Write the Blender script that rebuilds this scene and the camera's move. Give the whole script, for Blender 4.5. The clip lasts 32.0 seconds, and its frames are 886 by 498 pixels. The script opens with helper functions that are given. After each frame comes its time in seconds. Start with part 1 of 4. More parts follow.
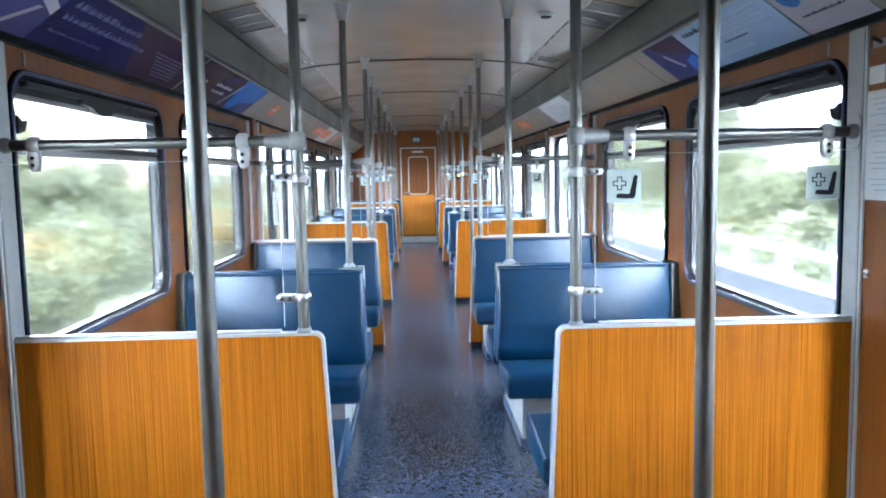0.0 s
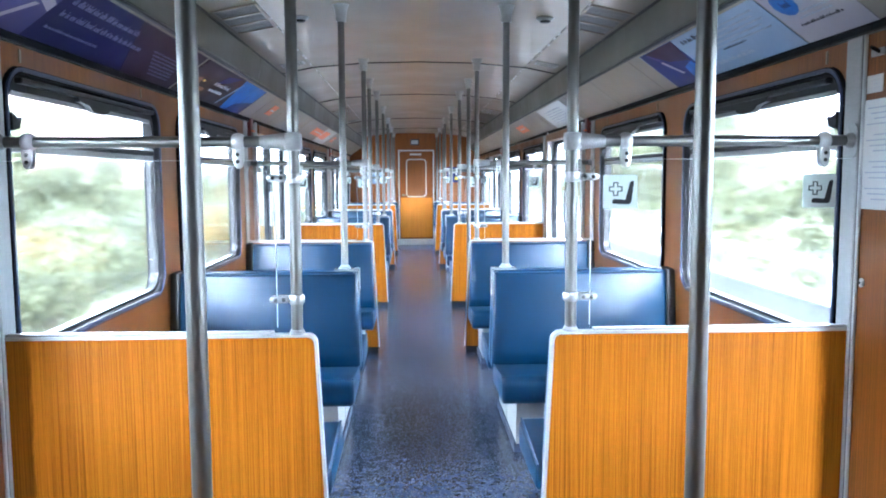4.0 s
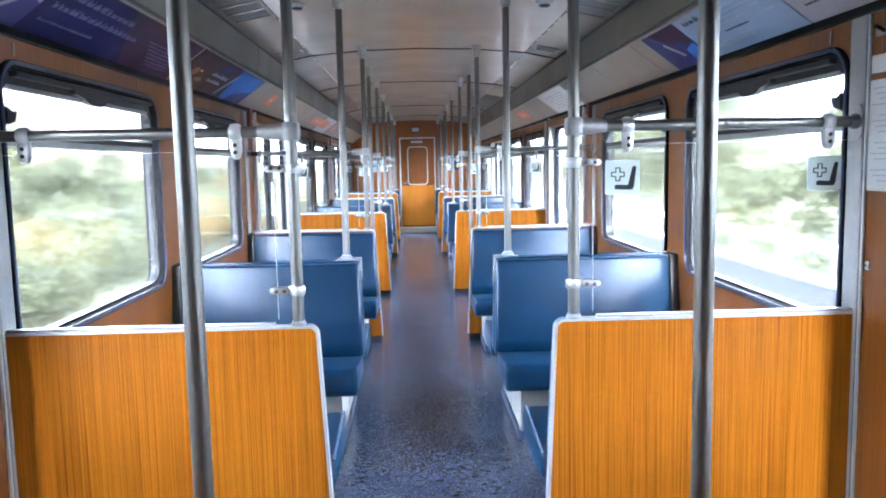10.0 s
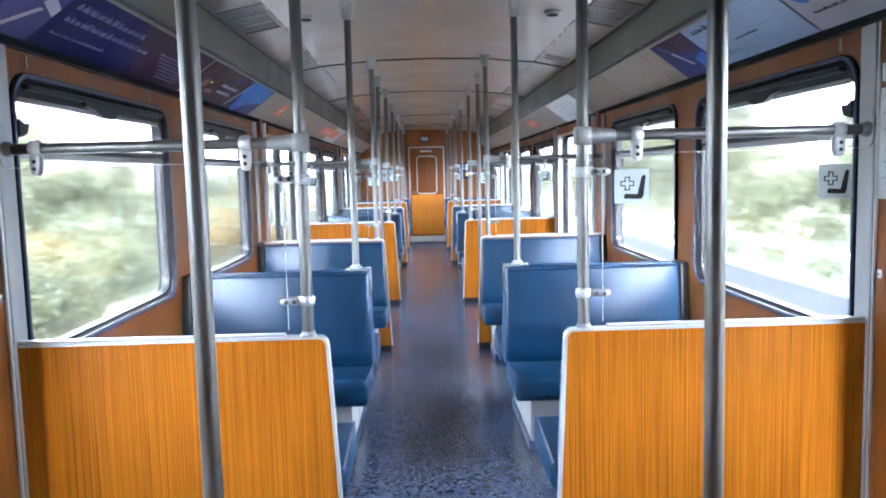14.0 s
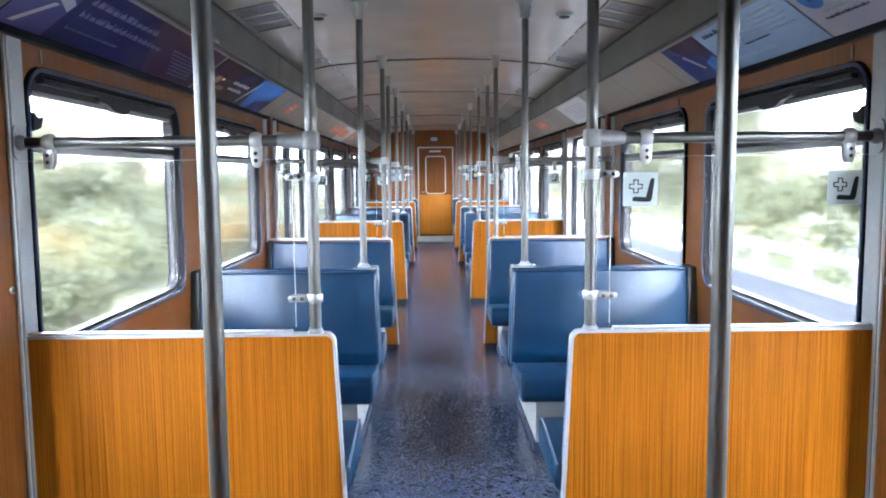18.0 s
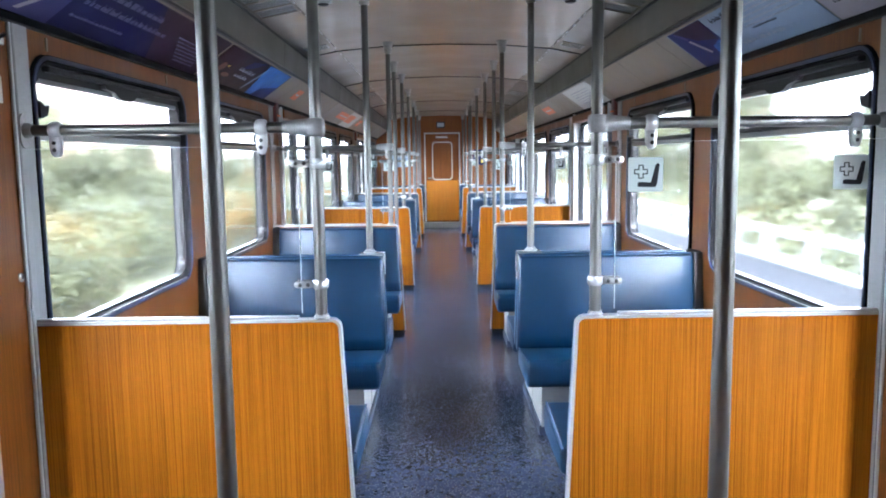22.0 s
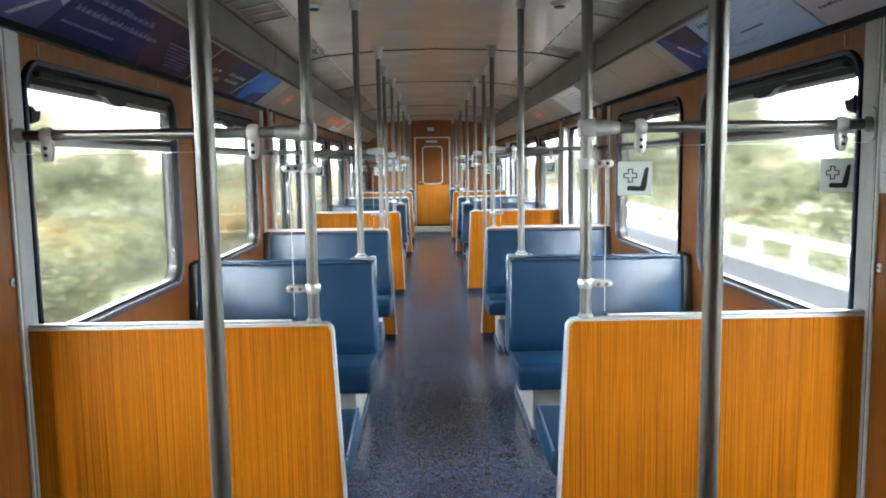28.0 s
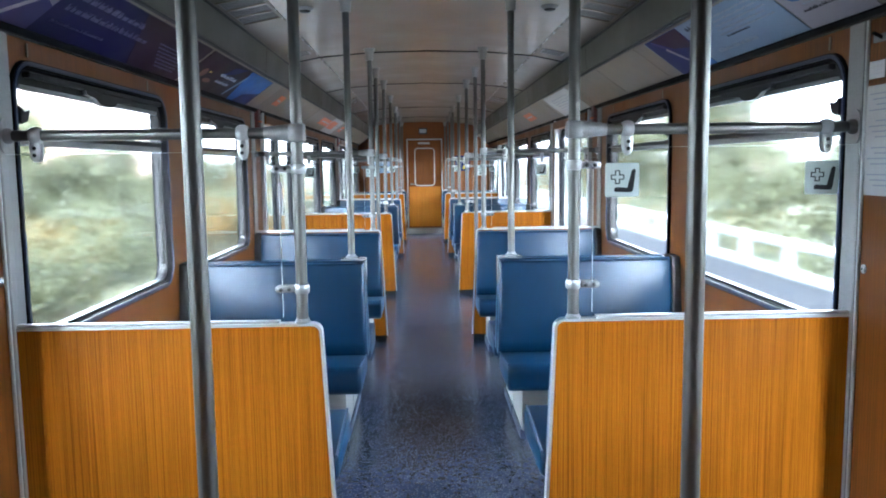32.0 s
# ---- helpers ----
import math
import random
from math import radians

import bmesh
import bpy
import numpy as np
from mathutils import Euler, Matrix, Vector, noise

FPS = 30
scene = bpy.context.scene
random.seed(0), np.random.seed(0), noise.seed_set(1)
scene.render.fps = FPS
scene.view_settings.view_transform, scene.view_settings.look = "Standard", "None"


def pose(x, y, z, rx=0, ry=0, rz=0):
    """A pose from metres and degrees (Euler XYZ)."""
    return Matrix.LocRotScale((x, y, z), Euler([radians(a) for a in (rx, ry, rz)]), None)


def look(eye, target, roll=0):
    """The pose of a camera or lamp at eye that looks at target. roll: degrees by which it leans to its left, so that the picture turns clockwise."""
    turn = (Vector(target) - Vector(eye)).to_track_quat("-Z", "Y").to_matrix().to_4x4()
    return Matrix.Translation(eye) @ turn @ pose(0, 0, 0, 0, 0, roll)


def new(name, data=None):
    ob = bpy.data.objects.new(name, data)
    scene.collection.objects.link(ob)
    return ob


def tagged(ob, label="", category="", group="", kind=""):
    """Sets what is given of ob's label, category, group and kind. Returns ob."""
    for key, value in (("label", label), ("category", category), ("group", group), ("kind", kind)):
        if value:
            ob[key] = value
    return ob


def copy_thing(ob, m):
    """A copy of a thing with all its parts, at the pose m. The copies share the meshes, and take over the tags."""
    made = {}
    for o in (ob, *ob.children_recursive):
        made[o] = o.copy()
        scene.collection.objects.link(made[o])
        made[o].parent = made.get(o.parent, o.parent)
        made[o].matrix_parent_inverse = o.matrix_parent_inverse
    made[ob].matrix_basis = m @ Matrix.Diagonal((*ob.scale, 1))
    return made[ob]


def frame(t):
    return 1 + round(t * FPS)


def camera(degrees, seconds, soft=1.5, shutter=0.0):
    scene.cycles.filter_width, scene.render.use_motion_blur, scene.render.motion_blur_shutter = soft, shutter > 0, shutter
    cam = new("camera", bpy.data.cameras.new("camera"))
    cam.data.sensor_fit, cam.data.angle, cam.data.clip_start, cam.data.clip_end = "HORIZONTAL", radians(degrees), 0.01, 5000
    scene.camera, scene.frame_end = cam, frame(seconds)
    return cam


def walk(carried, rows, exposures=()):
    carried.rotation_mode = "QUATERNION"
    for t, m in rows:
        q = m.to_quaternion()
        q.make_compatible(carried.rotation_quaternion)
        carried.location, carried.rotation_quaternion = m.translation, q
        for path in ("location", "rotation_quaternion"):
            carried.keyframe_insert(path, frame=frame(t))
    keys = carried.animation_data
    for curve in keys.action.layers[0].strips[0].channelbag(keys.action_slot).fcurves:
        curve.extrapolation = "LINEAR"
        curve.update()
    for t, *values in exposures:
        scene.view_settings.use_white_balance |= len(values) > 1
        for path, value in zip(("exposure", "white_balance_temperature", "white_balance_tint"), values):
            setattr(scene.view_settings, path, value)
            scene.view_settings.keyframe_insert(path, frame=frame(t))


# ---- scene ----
cam = camera(60.0, 32.0, soft=1.9)
PATH = [
    (0.0, -0.0774, -0.0078, 1.4073, 84.448, 1.064, -2.159),
    (0.5, -0.0860, -0.0098, 1.4086, 84.915, 0.753, -1.598),
    (1.0, -0.0843, -0.0162, 1.4074, 84.838, 0.495, -2.464),
    (1.5, -0.0836, -0.0181, 1.4058, 84.699, 0.597, -2.650),
    (2.0, -0.0787, -0.0106, 1.4079, 84.601, 0.961, -2.529),
    (2.5, -0.0764, -0.0080, 1.4080, 84.773, 0.238, -2.676),
    (4.5, -0.0653, 0.0078, 1.4076, 84.512, 0.412, -1.917),
    (5.0, -0.0622, 0.0130, 1.4071, 83.851, 0.543, -1.484),
    (5.5, -0.0624, -0.0023, 1.4032, 83.501, -0.101, -3.111),
    (6.0, -0.0623, 0.0040, 1.4057, 83.481, 0.620, -4.279),
    (6.5, -0.0652, 0.0258, 1.4078, 83.461, 1.341, -2.544),
    (7.0, -0.0600, 0.0316, 1.4085, 83.325, 1.346, -1.439),
    (7.5, -0.0693, 0.0323, 1.4062, 83.078, 1.387, -1.131),
    (8.0, -0.0710, 0.0328, 1.4021, 82.681, 0.844, -2.092),
    (8.5, -0.0638, 0.0284, 1.4068, 83.399, 0.548, -1.605),
    (9.0, -0.0644, 0.0312, 1.4086, 83.740, 0.519, -1.507),
    (9.5, -0.0648, 0.0349, 1.4091, 83.619, 0.723, -2.015),
    (10.0, -0.0629, 0.0234, 1.4098, 83.715, 1.117, -2.158),
    (10.5, -0.0683, 0.0255, 1.4086, 83.397, 0.591, -2.065),
    (11.0, -0.0747, 0.0223, 1.4082, 83.802, 0.134, -1.148),
    (11.5, -0.0707, 0.0176, 1.4103, 83.906, 0.711, -1.636),
    (12.0, -0.0747, 0.0153, 1.4116, 84.248, 1.822, -1.858),
    (12.5, -0.0672, 0.0136, 1.4139, 84.269, 1.670, -2.060),
    (13.0, -0.0602, 0.0209, 1.4098, 83.390, 0.984, -1.663),
    (13.5, -0.0653, 0.0244, 1.4138, 84.200, 1.546, -1.449),
    (15.5, -0.0463, 0.0107, 1.4126, 84.527, 0.725, -1.669),
    (16.0, -0.0481, 0.0020, 1.4121, 84.432, 1.228, -2.039),
    (16.5, -0.0530, 0.0115, 1.4155, 85.167, 0.760, -1.663),
    (17.0, -0.0395, 0.0188, 1.4103, 84.043, 0.648, -1.284),
    (17.5, -0.0561, 0.0162, 1.4096, 84.585, -0.090, -0.843),
    (18.0, -0.0639, 0.0142, 1.4121, 84.428, 0.511, -0.829),
    (18.5, -0.0512, 0.0062, 1.4125, 84.903, 0.929, -1.258),
    (19.0, -0.0495, 0.0176, 1.4104, 83.772, 0.822, -0.288),
    (19.5, -0.0513, 0.0162, 1.4090, 83.706, 0.626, -0.287),
    (20.0, -0.0612, 0.0062, 1.4118, 83.925, 0.994, -0.829),
    (20.5, -0.0619, 0.0025, 1.4107, 83.805, 1.095, -1.288),
    (21.0, -0.0596, 0.0092, 1.4127, 83.913, 0.952, -1.017),
    (21.5, -0.0633, 0.0065, 1.4091, 83.333, 0.529, -0.400),
    (22.0, -0.0568, 0.0075, 1.4128, 83.386, 0.742, -0.309),
    (22.5, -0.0546, 0.0074, 1.4106, 83.089, 0.950, -0.676),
    (23.0, -0.0527, -0.0046, 1.4117, 83.325, 0.638, -1.398),
    (23.5, -0.0616, 0.0044, 1.4079, 82.438, 1.163, -0.755),
    (24.0, -0.0614, 0.0176, 1.4092, 82.370, 1.027, -0.266),
    (24.5, -0.0609, 0.0213, 1.4095, 82.264, 1.122, 0.078),
    (25.0, -0.0619, 0.0118, 1.4111, 82.563, 1.456, -0.667),
    (25.5, -0.0523, -0.0069, 1.4116, 83.343, 1.811, -1.043),
    (27.5, -0.0569, 0.0104, 1.4122, 82.905, 0.985, -0.436),
    (28.0, -0.0611, -0.0081, 1.4134, 83.690, 0.842, -1.051),
    (28.5, -0.0547, -0.0102, 1.4135, 83.597, 1.263, -1.044),
    (29.0, -0.0528, 0.0044, 1.4127, 83.341, 1.533, -1.012),
    (29.5, -0.0538, -0.0044, 1.4115, 83.289, 1.224, -0.937),
    (30.0, -0.0487, -0.0071, 1.4095, 82.976, 1.099, -1.187),
    (30.5, -0.0509, -0.0061, 1.4072, 83.069, 0.834, -1.145),
    (31.0, -0.0578, -0.0168, 1.4124, 83.867, 1.076, -1.420),
    (31.5, -0.0526, -0.0248, 1.4126, 84.447, 0.872, -1.595),
    (32.0, -0.0477, -0.0212, 1.4107, 83.823, 0.711, -1.582),
]
# exposure in stops, kelvin and tint along the way
BASE_STOPS = 5.07
EXPOSURES = [(t, BASE_STOPS + e, k - (150 if 4 < t < 26 else 80), 6 if t < 4 or t > 27 else 12) for t, e, k in (
    (0.0, 0.33, 5250), (1.0, 0.56, 5150), (2.0, 0.61, 5200), (3.5, 0.7, 5150), (5.0, 0.75, 5150), (6.0, 0.18, 5350), (7.0, -0.2, 5500),
    (8.0, 0.3, 5550), (9.0, 0.53, 5450), (10.0, 0.55, 5400), (11.0, 0.6, 5400), (12.0, 0.47, 5350), (13.0, 0.5, 5400), (14.5, 0.45, 5450),
    (16.0, 0.42, 5500), (17.0, 0.34, 5550), (18.0, 0.33, 5550), (19.0, 0.25, 5650), (20.0, 0.22, 5550), (21.0, 0.2, 5550), (22.0, 0.24, 5550),
    (23.0, 0.2, 5500), (24.0, -0.01, 5500), (25.0, -0.33, 5500), (26.5, -0.2, 5800), (28.0, 0.0, 6200), (29.0, 0.22, 5900), (30.0, -0.11, 5550),
    (31.0, 0.4, 5800), (32.0, -0.06, 5350))]
walk(cam, [(t, pose(x, y, z, rx, ry, rz)) for t, x, y, z, rx, ry, rz in PATH], EXPOSURES)

# ---- daylight: an overcast sky and a very soft sun ----
world = bpy.data.worlds.new("overcast_sky")
scene.world = world
world.use_nodes = True
wn, wl = world.node_tree.nodes, world.node_tree.links
sky = wn.new("ShaderNodeTexSky")
sky.sky_type, sky.sun_disc = "NISHITA", False
sky.sun_elevation, sky.sun_rotation = radians(40), radians(178)
sky.air_density, sky.dust_density = 1.0, 1.5
pale = wn.new("ShaderNodeHueSaturation")
pale.inputs["Saturation"].default_value = 0.12
wl.new(sky.outputs[0], pale.inputs["Color"])
wl.new(pale.outputs[0], wn["Background"].inputs[0])
wn["Background"].inputs[1].default_value = 0.15
sun = new("sun", bpy.data.lights.new("sun", "SUN"))
sun.data.energy, sun.data.angle, sun.data.color = 1.2, radians(25), (1.0, 0.98, 0.95)
sun.matrix_basis = look((1, -20, 17), (0, 0, 0))


# ---- materials ----
def material(name, color, rough=0.5, metal=0.0, grain=0.0, scale=40.0, stretch=(1, 1, 1), bump=0.0, coat=0.0, second=None, spots=0.0, per=0.0, spec=0.5, coat_rough=0.2):
    """Two scales of variation of the base colour, with bump. stretch: the scale of the grain along x, y, z."""
    m = bpy.data.materials.new(name)
    m.use_nodes = True
    n, l = m.node_tree.nodes, m.node_tree.links
    b = n["Principled BSDF"]
    b.inputs["Roughness"].default_value, b.inputs["Metallic"].default_value = rough, metal
    b.inputs["Coat Weight"].default_value = coat
    b.inputs["Specular IOR Level"].default_value = spec
    b.inputs["Coat Roughness"].default_value = coat_rough
    geo = n.new("ShaderNodeNewGeometry")
    mp = n.new("ShaderNodeMapping")
    mp.inputs["Scale"].default_value = stretch
    mp.inputs["Location"].default_value = (0.31, 0.57, 0.2317)
    l.new(geo.outputs["Position"], mp.inputs[0])
    fine = n.new("ShaderNodeTexNoise")
    fine.inputs["Scale"].default_value, fine.inputs["Detail"].default_value = scale, 4
    l.new(mp.outputs[0], fine.inputs["Vector"])
    broad = n.new("ShaderNodeTexNoise")
    broad.inputs["Scale"].default_value, broad.inputs["Detail"].default_value = 2.3, 3
    broad_at = n.new("ShaderNodeMapping")
    broad_at.inputs["Location"].default_value, broad_at.inputs["Rotation"].default_value = (3.1, 7.3, 1.37), (0.5, 0.3, 0.2)
    l.new(geo.outputs["Position"], broad_at.inputs[0])
    l.new(broad_at.outputs[0], broad.inputs["Vector"])
    ramp = n.new("ShaderNodeMapRange")
    ramp.inputs[1].default_value, ramp.inputs[2].default_value = 0.32, 0.68
    l.new(fine.outputs["Fac"], ramp.inputs[0])
    mix = n.new("ShaderNodeMix")
    mix.data_type = "RGBA"
    dark = second or tuple(c * (1 - grain) for c in color)
    mix.inputs[6].default_value, mix.inputs[7].default_value = (*dark, 1), (*color, 1)
    l.new(ramp.outputs[0], mix.inputs[0])
    hsv = n.new("ShaderNodeHueSaturation")
    l.new(mix.outputs[2], hsv.inputs["Color"])
    val = n.new("ShaderNodeMapRange")
    val.inputs[1].default_value, val.inputs[2].default_value = 0.3, 0.7
    val.inputs[3].default_value, val.inputs[4].default_value = 1 - spots, 1 + spots
    l.new(broad.outputs["Fac"], val.inputs[0])
    last = val.outputs[0]
    if per:
        info = n.new("ShaderNodeObjectInfo")
        pr = n.new("ShaderNodeMapRange")
        pr.inputs[3].default_value, pr.inputs[4].default_value = 1 - per, 1 + per
        l.new(info.outputs["Random"], pr.inputs[0])
        mul = n.new("ShaderNodeMath")
        mul.operation = "MULTIPLY"
        l.new(last, mul.inputs[0]), l.new(pr.outputs[0], mul.inputs[1])
        last = mul.outputs[0]
    if spots:
        l.new(last, hsv.inputs["Value"])
    l.new(hsv.outputs[0], b.inputs["Base Color"])
    rr = n.new("ShaderNodeMapRange")
    rr.inputs[1].default_value, rr.inputs[2].default_value = 0.3, 0.7
    rr.inputs[3].default_value, rr.inputs[4].default_value = max(0.02, rough * 0.85), min(1, rough * 1.2)
    l.new(broad.outputs["Fac"], rr.inputs[0])
    if spots:
        l.new(rr.outputs[0], b.inputs["Roughness"])
    if bump:
        bp = n.new("ShaderNodeBump")
        bp.inputs["Strength"].default_value, bp.inputs["Distance"].default_value = bump, 0.002
        l.new(fine.outputs["Fac"], bp.inputs["Height"])
        l.new(bp.outputs[0], b.inputs["Normal"])
    return m


def speckle(m):
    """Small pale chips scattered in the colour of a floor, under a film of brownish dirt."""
    n, l = m.node_tree.nodes, m.node_tree.links
    b = n["Principled BSDF"]
    old = b.inputs["Base Color"].links[0].from_socket
    geo = n.new("ShaderNodeNewGeometry")
    cells = n.new("ShaderNodeTexVoronoi")
    cells.inputs["Scale"].default_value = 88
    lean = n.new("ShaderNodeMapping")
    lean.inputs["Location"].default_value, lean.inputs["Rotation"].default_value = (0.13, 0.41, 0.0731), (0.42, 0.31, 0.2)
    l.new(geo.outputs["Position"], lean.inputs[0])
    l.new(lean.outputs[0], cells.inputs["Vector"])
    size = n.new("ShaderNodeMapRange")
    size.inputs[1].default_value, size.inputs[2].default_value = 0.42, 0.26
    l.new(cells.outputs["Distance"], size.inputs[0])
    pick = n.new("ShaderNodeSeparateColor")
    l.new(cells.outputs["Color"], pick.inputs[0])
    some = n.new("ShaderNodeMath")
    some.operation, some.inputs[1].default_value = "GREATER_THAN", 0.30
    l.new(pick.outputs[0], some.inputs[0])
    both = n.new("ShaderNodeMath")
    both.operation = "MULTIPLY"
    l.new(size.outputs[0], both.inputs[0]), l.new(some.outputs[0], both.inputs[1])
    mix = n.new("ShaderNodeMix")
    mix.data_type = "RGBA"
    mix.inputs[7].default_value = (0.130, 0.143, 0.170, 1)
    l.new(both.outputs[0], mix.inputs[0]), l.new(old, mix.inputs[6])
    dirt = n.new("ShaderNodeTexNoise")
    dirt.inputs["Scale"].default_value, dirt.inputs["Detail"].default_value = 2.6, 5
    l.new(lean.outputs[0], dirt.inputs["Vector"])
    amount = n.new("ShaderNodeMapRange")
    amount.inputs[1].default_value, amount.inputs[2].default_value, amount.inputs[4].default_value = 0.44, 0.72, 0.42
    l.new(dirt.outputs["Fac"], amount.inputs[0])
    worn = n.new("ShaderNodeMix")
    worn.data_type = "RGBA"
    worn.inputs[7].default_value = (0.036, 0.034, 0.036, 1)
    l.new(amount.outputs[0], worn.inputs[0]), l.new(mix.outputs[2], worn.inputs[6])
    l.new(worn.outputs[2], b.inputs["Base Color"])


def leafy(m):
    """Lets light through the leaves."""
    n, l = m.node_tree.nodes, m.node_tree.links
    b = n["Principled BSDF"]
    thin = n.new("ShaderNodeBsdfTranslucent")
    l.new(b.inputs["Base Color"].links[0].from_socket, thin.inputs["Color"])
    mix = n.new("ShaderNodeMixShader")
    mix.inputs[0].default_value = 0.5
    l.new(b.outputs[0], mix.inputs[1]), l.new(thin.outputs[0], mix.inputs[2])
    l.new(mix.outputs[0], n["Material Output"].inputs["Surface"])


def glass_material(name, tint=(0.97, 0.98, 0.98), rough=0.0, ior=1.30):
    m = bpy.data.materials.new(name)
    m.use_nodes = True
    b = m.node_tree.nodes["Principled BSDF"]
    b.inputs["Base Color"].default_value = (*tint, 1)
    b.inputs["Transmission Weight"].default_value = 1.0
    b.inputs["Roughness"].default_value, b.inputs["IOR"].default_value = rough, ior
    return m


def wood(name, light, mid, dark, rough, spec, line=0.62):
    """Striped veneer: fine streaks, broader bands and thin dark pore lines along z."""
    m = material(name, light, rough, 0, 0, 12, (24, 24, 0.10), 0.05, second=mid, spots=0.07, spec=spec)
    n, l = m.node_tree.nodes, m.node_tree.links
    b = n["Principled BSDF"]
    last = b.inputs["Base Color"].links[0].from_socket
    geo = n.new("ShaderNodeNewGeometry")
    for freq, lo, hi, amount in ((70, 0.40, 0.66, 0.16), (470, 0.49, 0.60, line), (800, 0.50, 0.60, 0.36)):
        mp = n.new("ShaderNodeMapping")
        mp.inputs["Scale"].default_value = (1, 1, 0.003 if freq > 100 else 0.012)
        mp.inputs["Location"].default_value = (freq * 0.1, 0.3, 0)
        l.new(geo.outputs["Position"], mp.inputs[0])
        tex = n.new("ShaderNodeTexNoise")
        tex.inputs["Scale"].default_value, tex.inputs["Detail"].default_value = freq, 1.5
        l.new(mp.outputs[0], tex.inputs["Vector"])
        rg = n.new("ShaderNodeMapRange")
        rg.inputs[1].default_value, rg.inputs[2].default_value = lo, hi
        rg.inputs[4].default_value = amount
        l.new(tex.outputs["Fac"], rg.inputs[0])
        mix = n.new("ShaderNodeMix")
        mix.data_type = "RGBA"
        mix.inputs[7].default_value = (*dark, 1)
        l.new(rg.outputs[0], mix.inputs[0]), l.new(last, mix.inputs[6])
        last = mix.outputs[2]
    l.new(last, b.inputs["Base Color"])
    return m


TEAK = wood("teak_laminate", (0.334, 0.115, 0.0034), (0.258, 0.082, 0.0022), (0.100, 0.025, 0.0010), 0.45, 0.06, 0.60)
# darker copies of the partition veneer: shade on the walls is in their colour
BROWN = wood("brown_shaded_laminate", (0.195, 0.066, 0.008), (0.135, 0.043, 0.005), (0.070, 0.020, 0.003), 0.42, 0.25)
ENDWOOD = wood("shaded_end_laminate", (0.200, 0.061, 0.006), (0.142, 0.042, 0.004), (0.078, 0.021, 0.003), 0.42, 0.25)
DOORWOOD = wood("orange_door_laminate", (0.50, 0.195, 0.012), (0.40, 0.135, 0.007), (0.27, 0.08, 0.004), 0.42, 0.25, 0.5)
VINYL = material("blue_vinyl", (0.0011, 0.0190, 0.048), 0.42, 0, 0.25, 260, (1, 1, 1), 0.2, coat=0.42, spots=0.16, per=0.08, spec=0.15, coat_rough=0.33)
PIPING = material("blue_piping", (0.009, 0.035, 0.085), 0.34, 0, 0.2, 120, spots=0.1)
ALU = material("brushed_aluminium", (0.41, 0.413, 0.415), 0.36, 0.55, 0.12, 60, (1, 1, 12), 0.03, spots=0.1)
STEEL = material("satin_steel_tube", (0.128, 0.127, 0.119), 0.40, 0.95, 0.04, 20, (3, 3, 1), 0.0, spots=0.03)
CAP = material("cast_steel_cap", (0.32, 0.315, 0.30), 0.36, 0.85, 0.15, 60, spots=0.15)
CAST = material("polished_cast_metal", (0.42, 0.42, 0.41), 0.32, 0.55, 0.08, 60, spots=0.12)
CHROME = material("cast_bright_metal", (0.36, 0.362, 0.36), 0.26, 0.5, 0.06, 90, spots=0.06)
POLISH = material("polished_glass_edge", (0.62, 0.66, 0.66), 0.2, 0.0, 0.05, 90)
SCREW = material("dark_steel_screw", (0.045, 0.044, 0.042), 0.3, 0.8, 0.1, 90)
RUBBER = material("black_rubber", (0.006, 0.006, 0.0075), 0.75, 0, 0.3, 80, bump=0.1, spots=0.2, spec=0.15)
BLACK = material("black_paint", (0.012, 0.012, 0.013), 0.5, 0, 0.2, 90, spec=0.25)
GREYF = material("dark_grey_frame", (0.018, 0.017, 0.0165), 0.42, 0.2, 0.2, 60, spots=0.15, spec=0.25)
PILLAR = material("dull_aluminium", (0.29, 0.29, 0.28), 0.45, 0.5, 0.15, 50, (1, 1, 10), 0.03, spots=0.15)
# black filler; the blue reflection on the seal is put into its colour
FILLER = material("blue_reflection_filler", (0.007, 0.018, 0.062), 0.34, 0, 0.15, 60, spots=0.1, spec=0.5)
LATCH = material("grey_cast_fitting", (0.28, 0.28, 0.275), 0.36, 0.5, 0.2, 70, spots=0.15)
CEIL = material("pale_ceiling_laminate", (0.192, 0.150, 0.107), 0.34, 0, 0.05, 30, bump=0.03, coat=0.5, spots=0.06, coat_rough=0.14)
COVE = material("cream_cove_panel", (0.190, 0.156, 0.110), 0.42, 0, 0.10, 9, bump=0.03, spots=0.2, per=0.06)
STRIP = material("dull_light_diffuser", (0.078, 0.072, 0.052), 0.45, 0, 0.08, 40, (1, 0.3, 1), 0.05, spots=0.12)
SEAM = material("dark_seam", (0.03, 0.03, 0.03), 0.6, 0, 0.2, 60)
FLOOR = material("speckled_blue_linoleum", (0.044, 0.055, 0.094), 0.20, 0, 0, 45, second=(0.025, 0.033, 0.060), spec=0.42)
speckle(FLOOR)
BASE = material("light_grey_seat_base", (0.42, 0.42, 0.39), 0.5, 0, 0.08, 40, bump=0.05, spots=0.12)
SKIRT = material("dark_blue_skirting", (0.035, 0.05, 0.09), 0.45, 0, 0.2, 60, spots=0.2)
GLASS = glass_material("clear_glass", ior=1.06)
DUSTY = glass_material("dusty_window_glass", (0.95, 0.96, 0.955), 0.06, 1.18)
PAPER = material("paper", (0.46, 0.46, 0.44), 0.6, 0, 0.04, 90)
STICK = material("pale_sticker", (0.36, 0.41, 0.38), 0.5, 0, 0.04, 90)
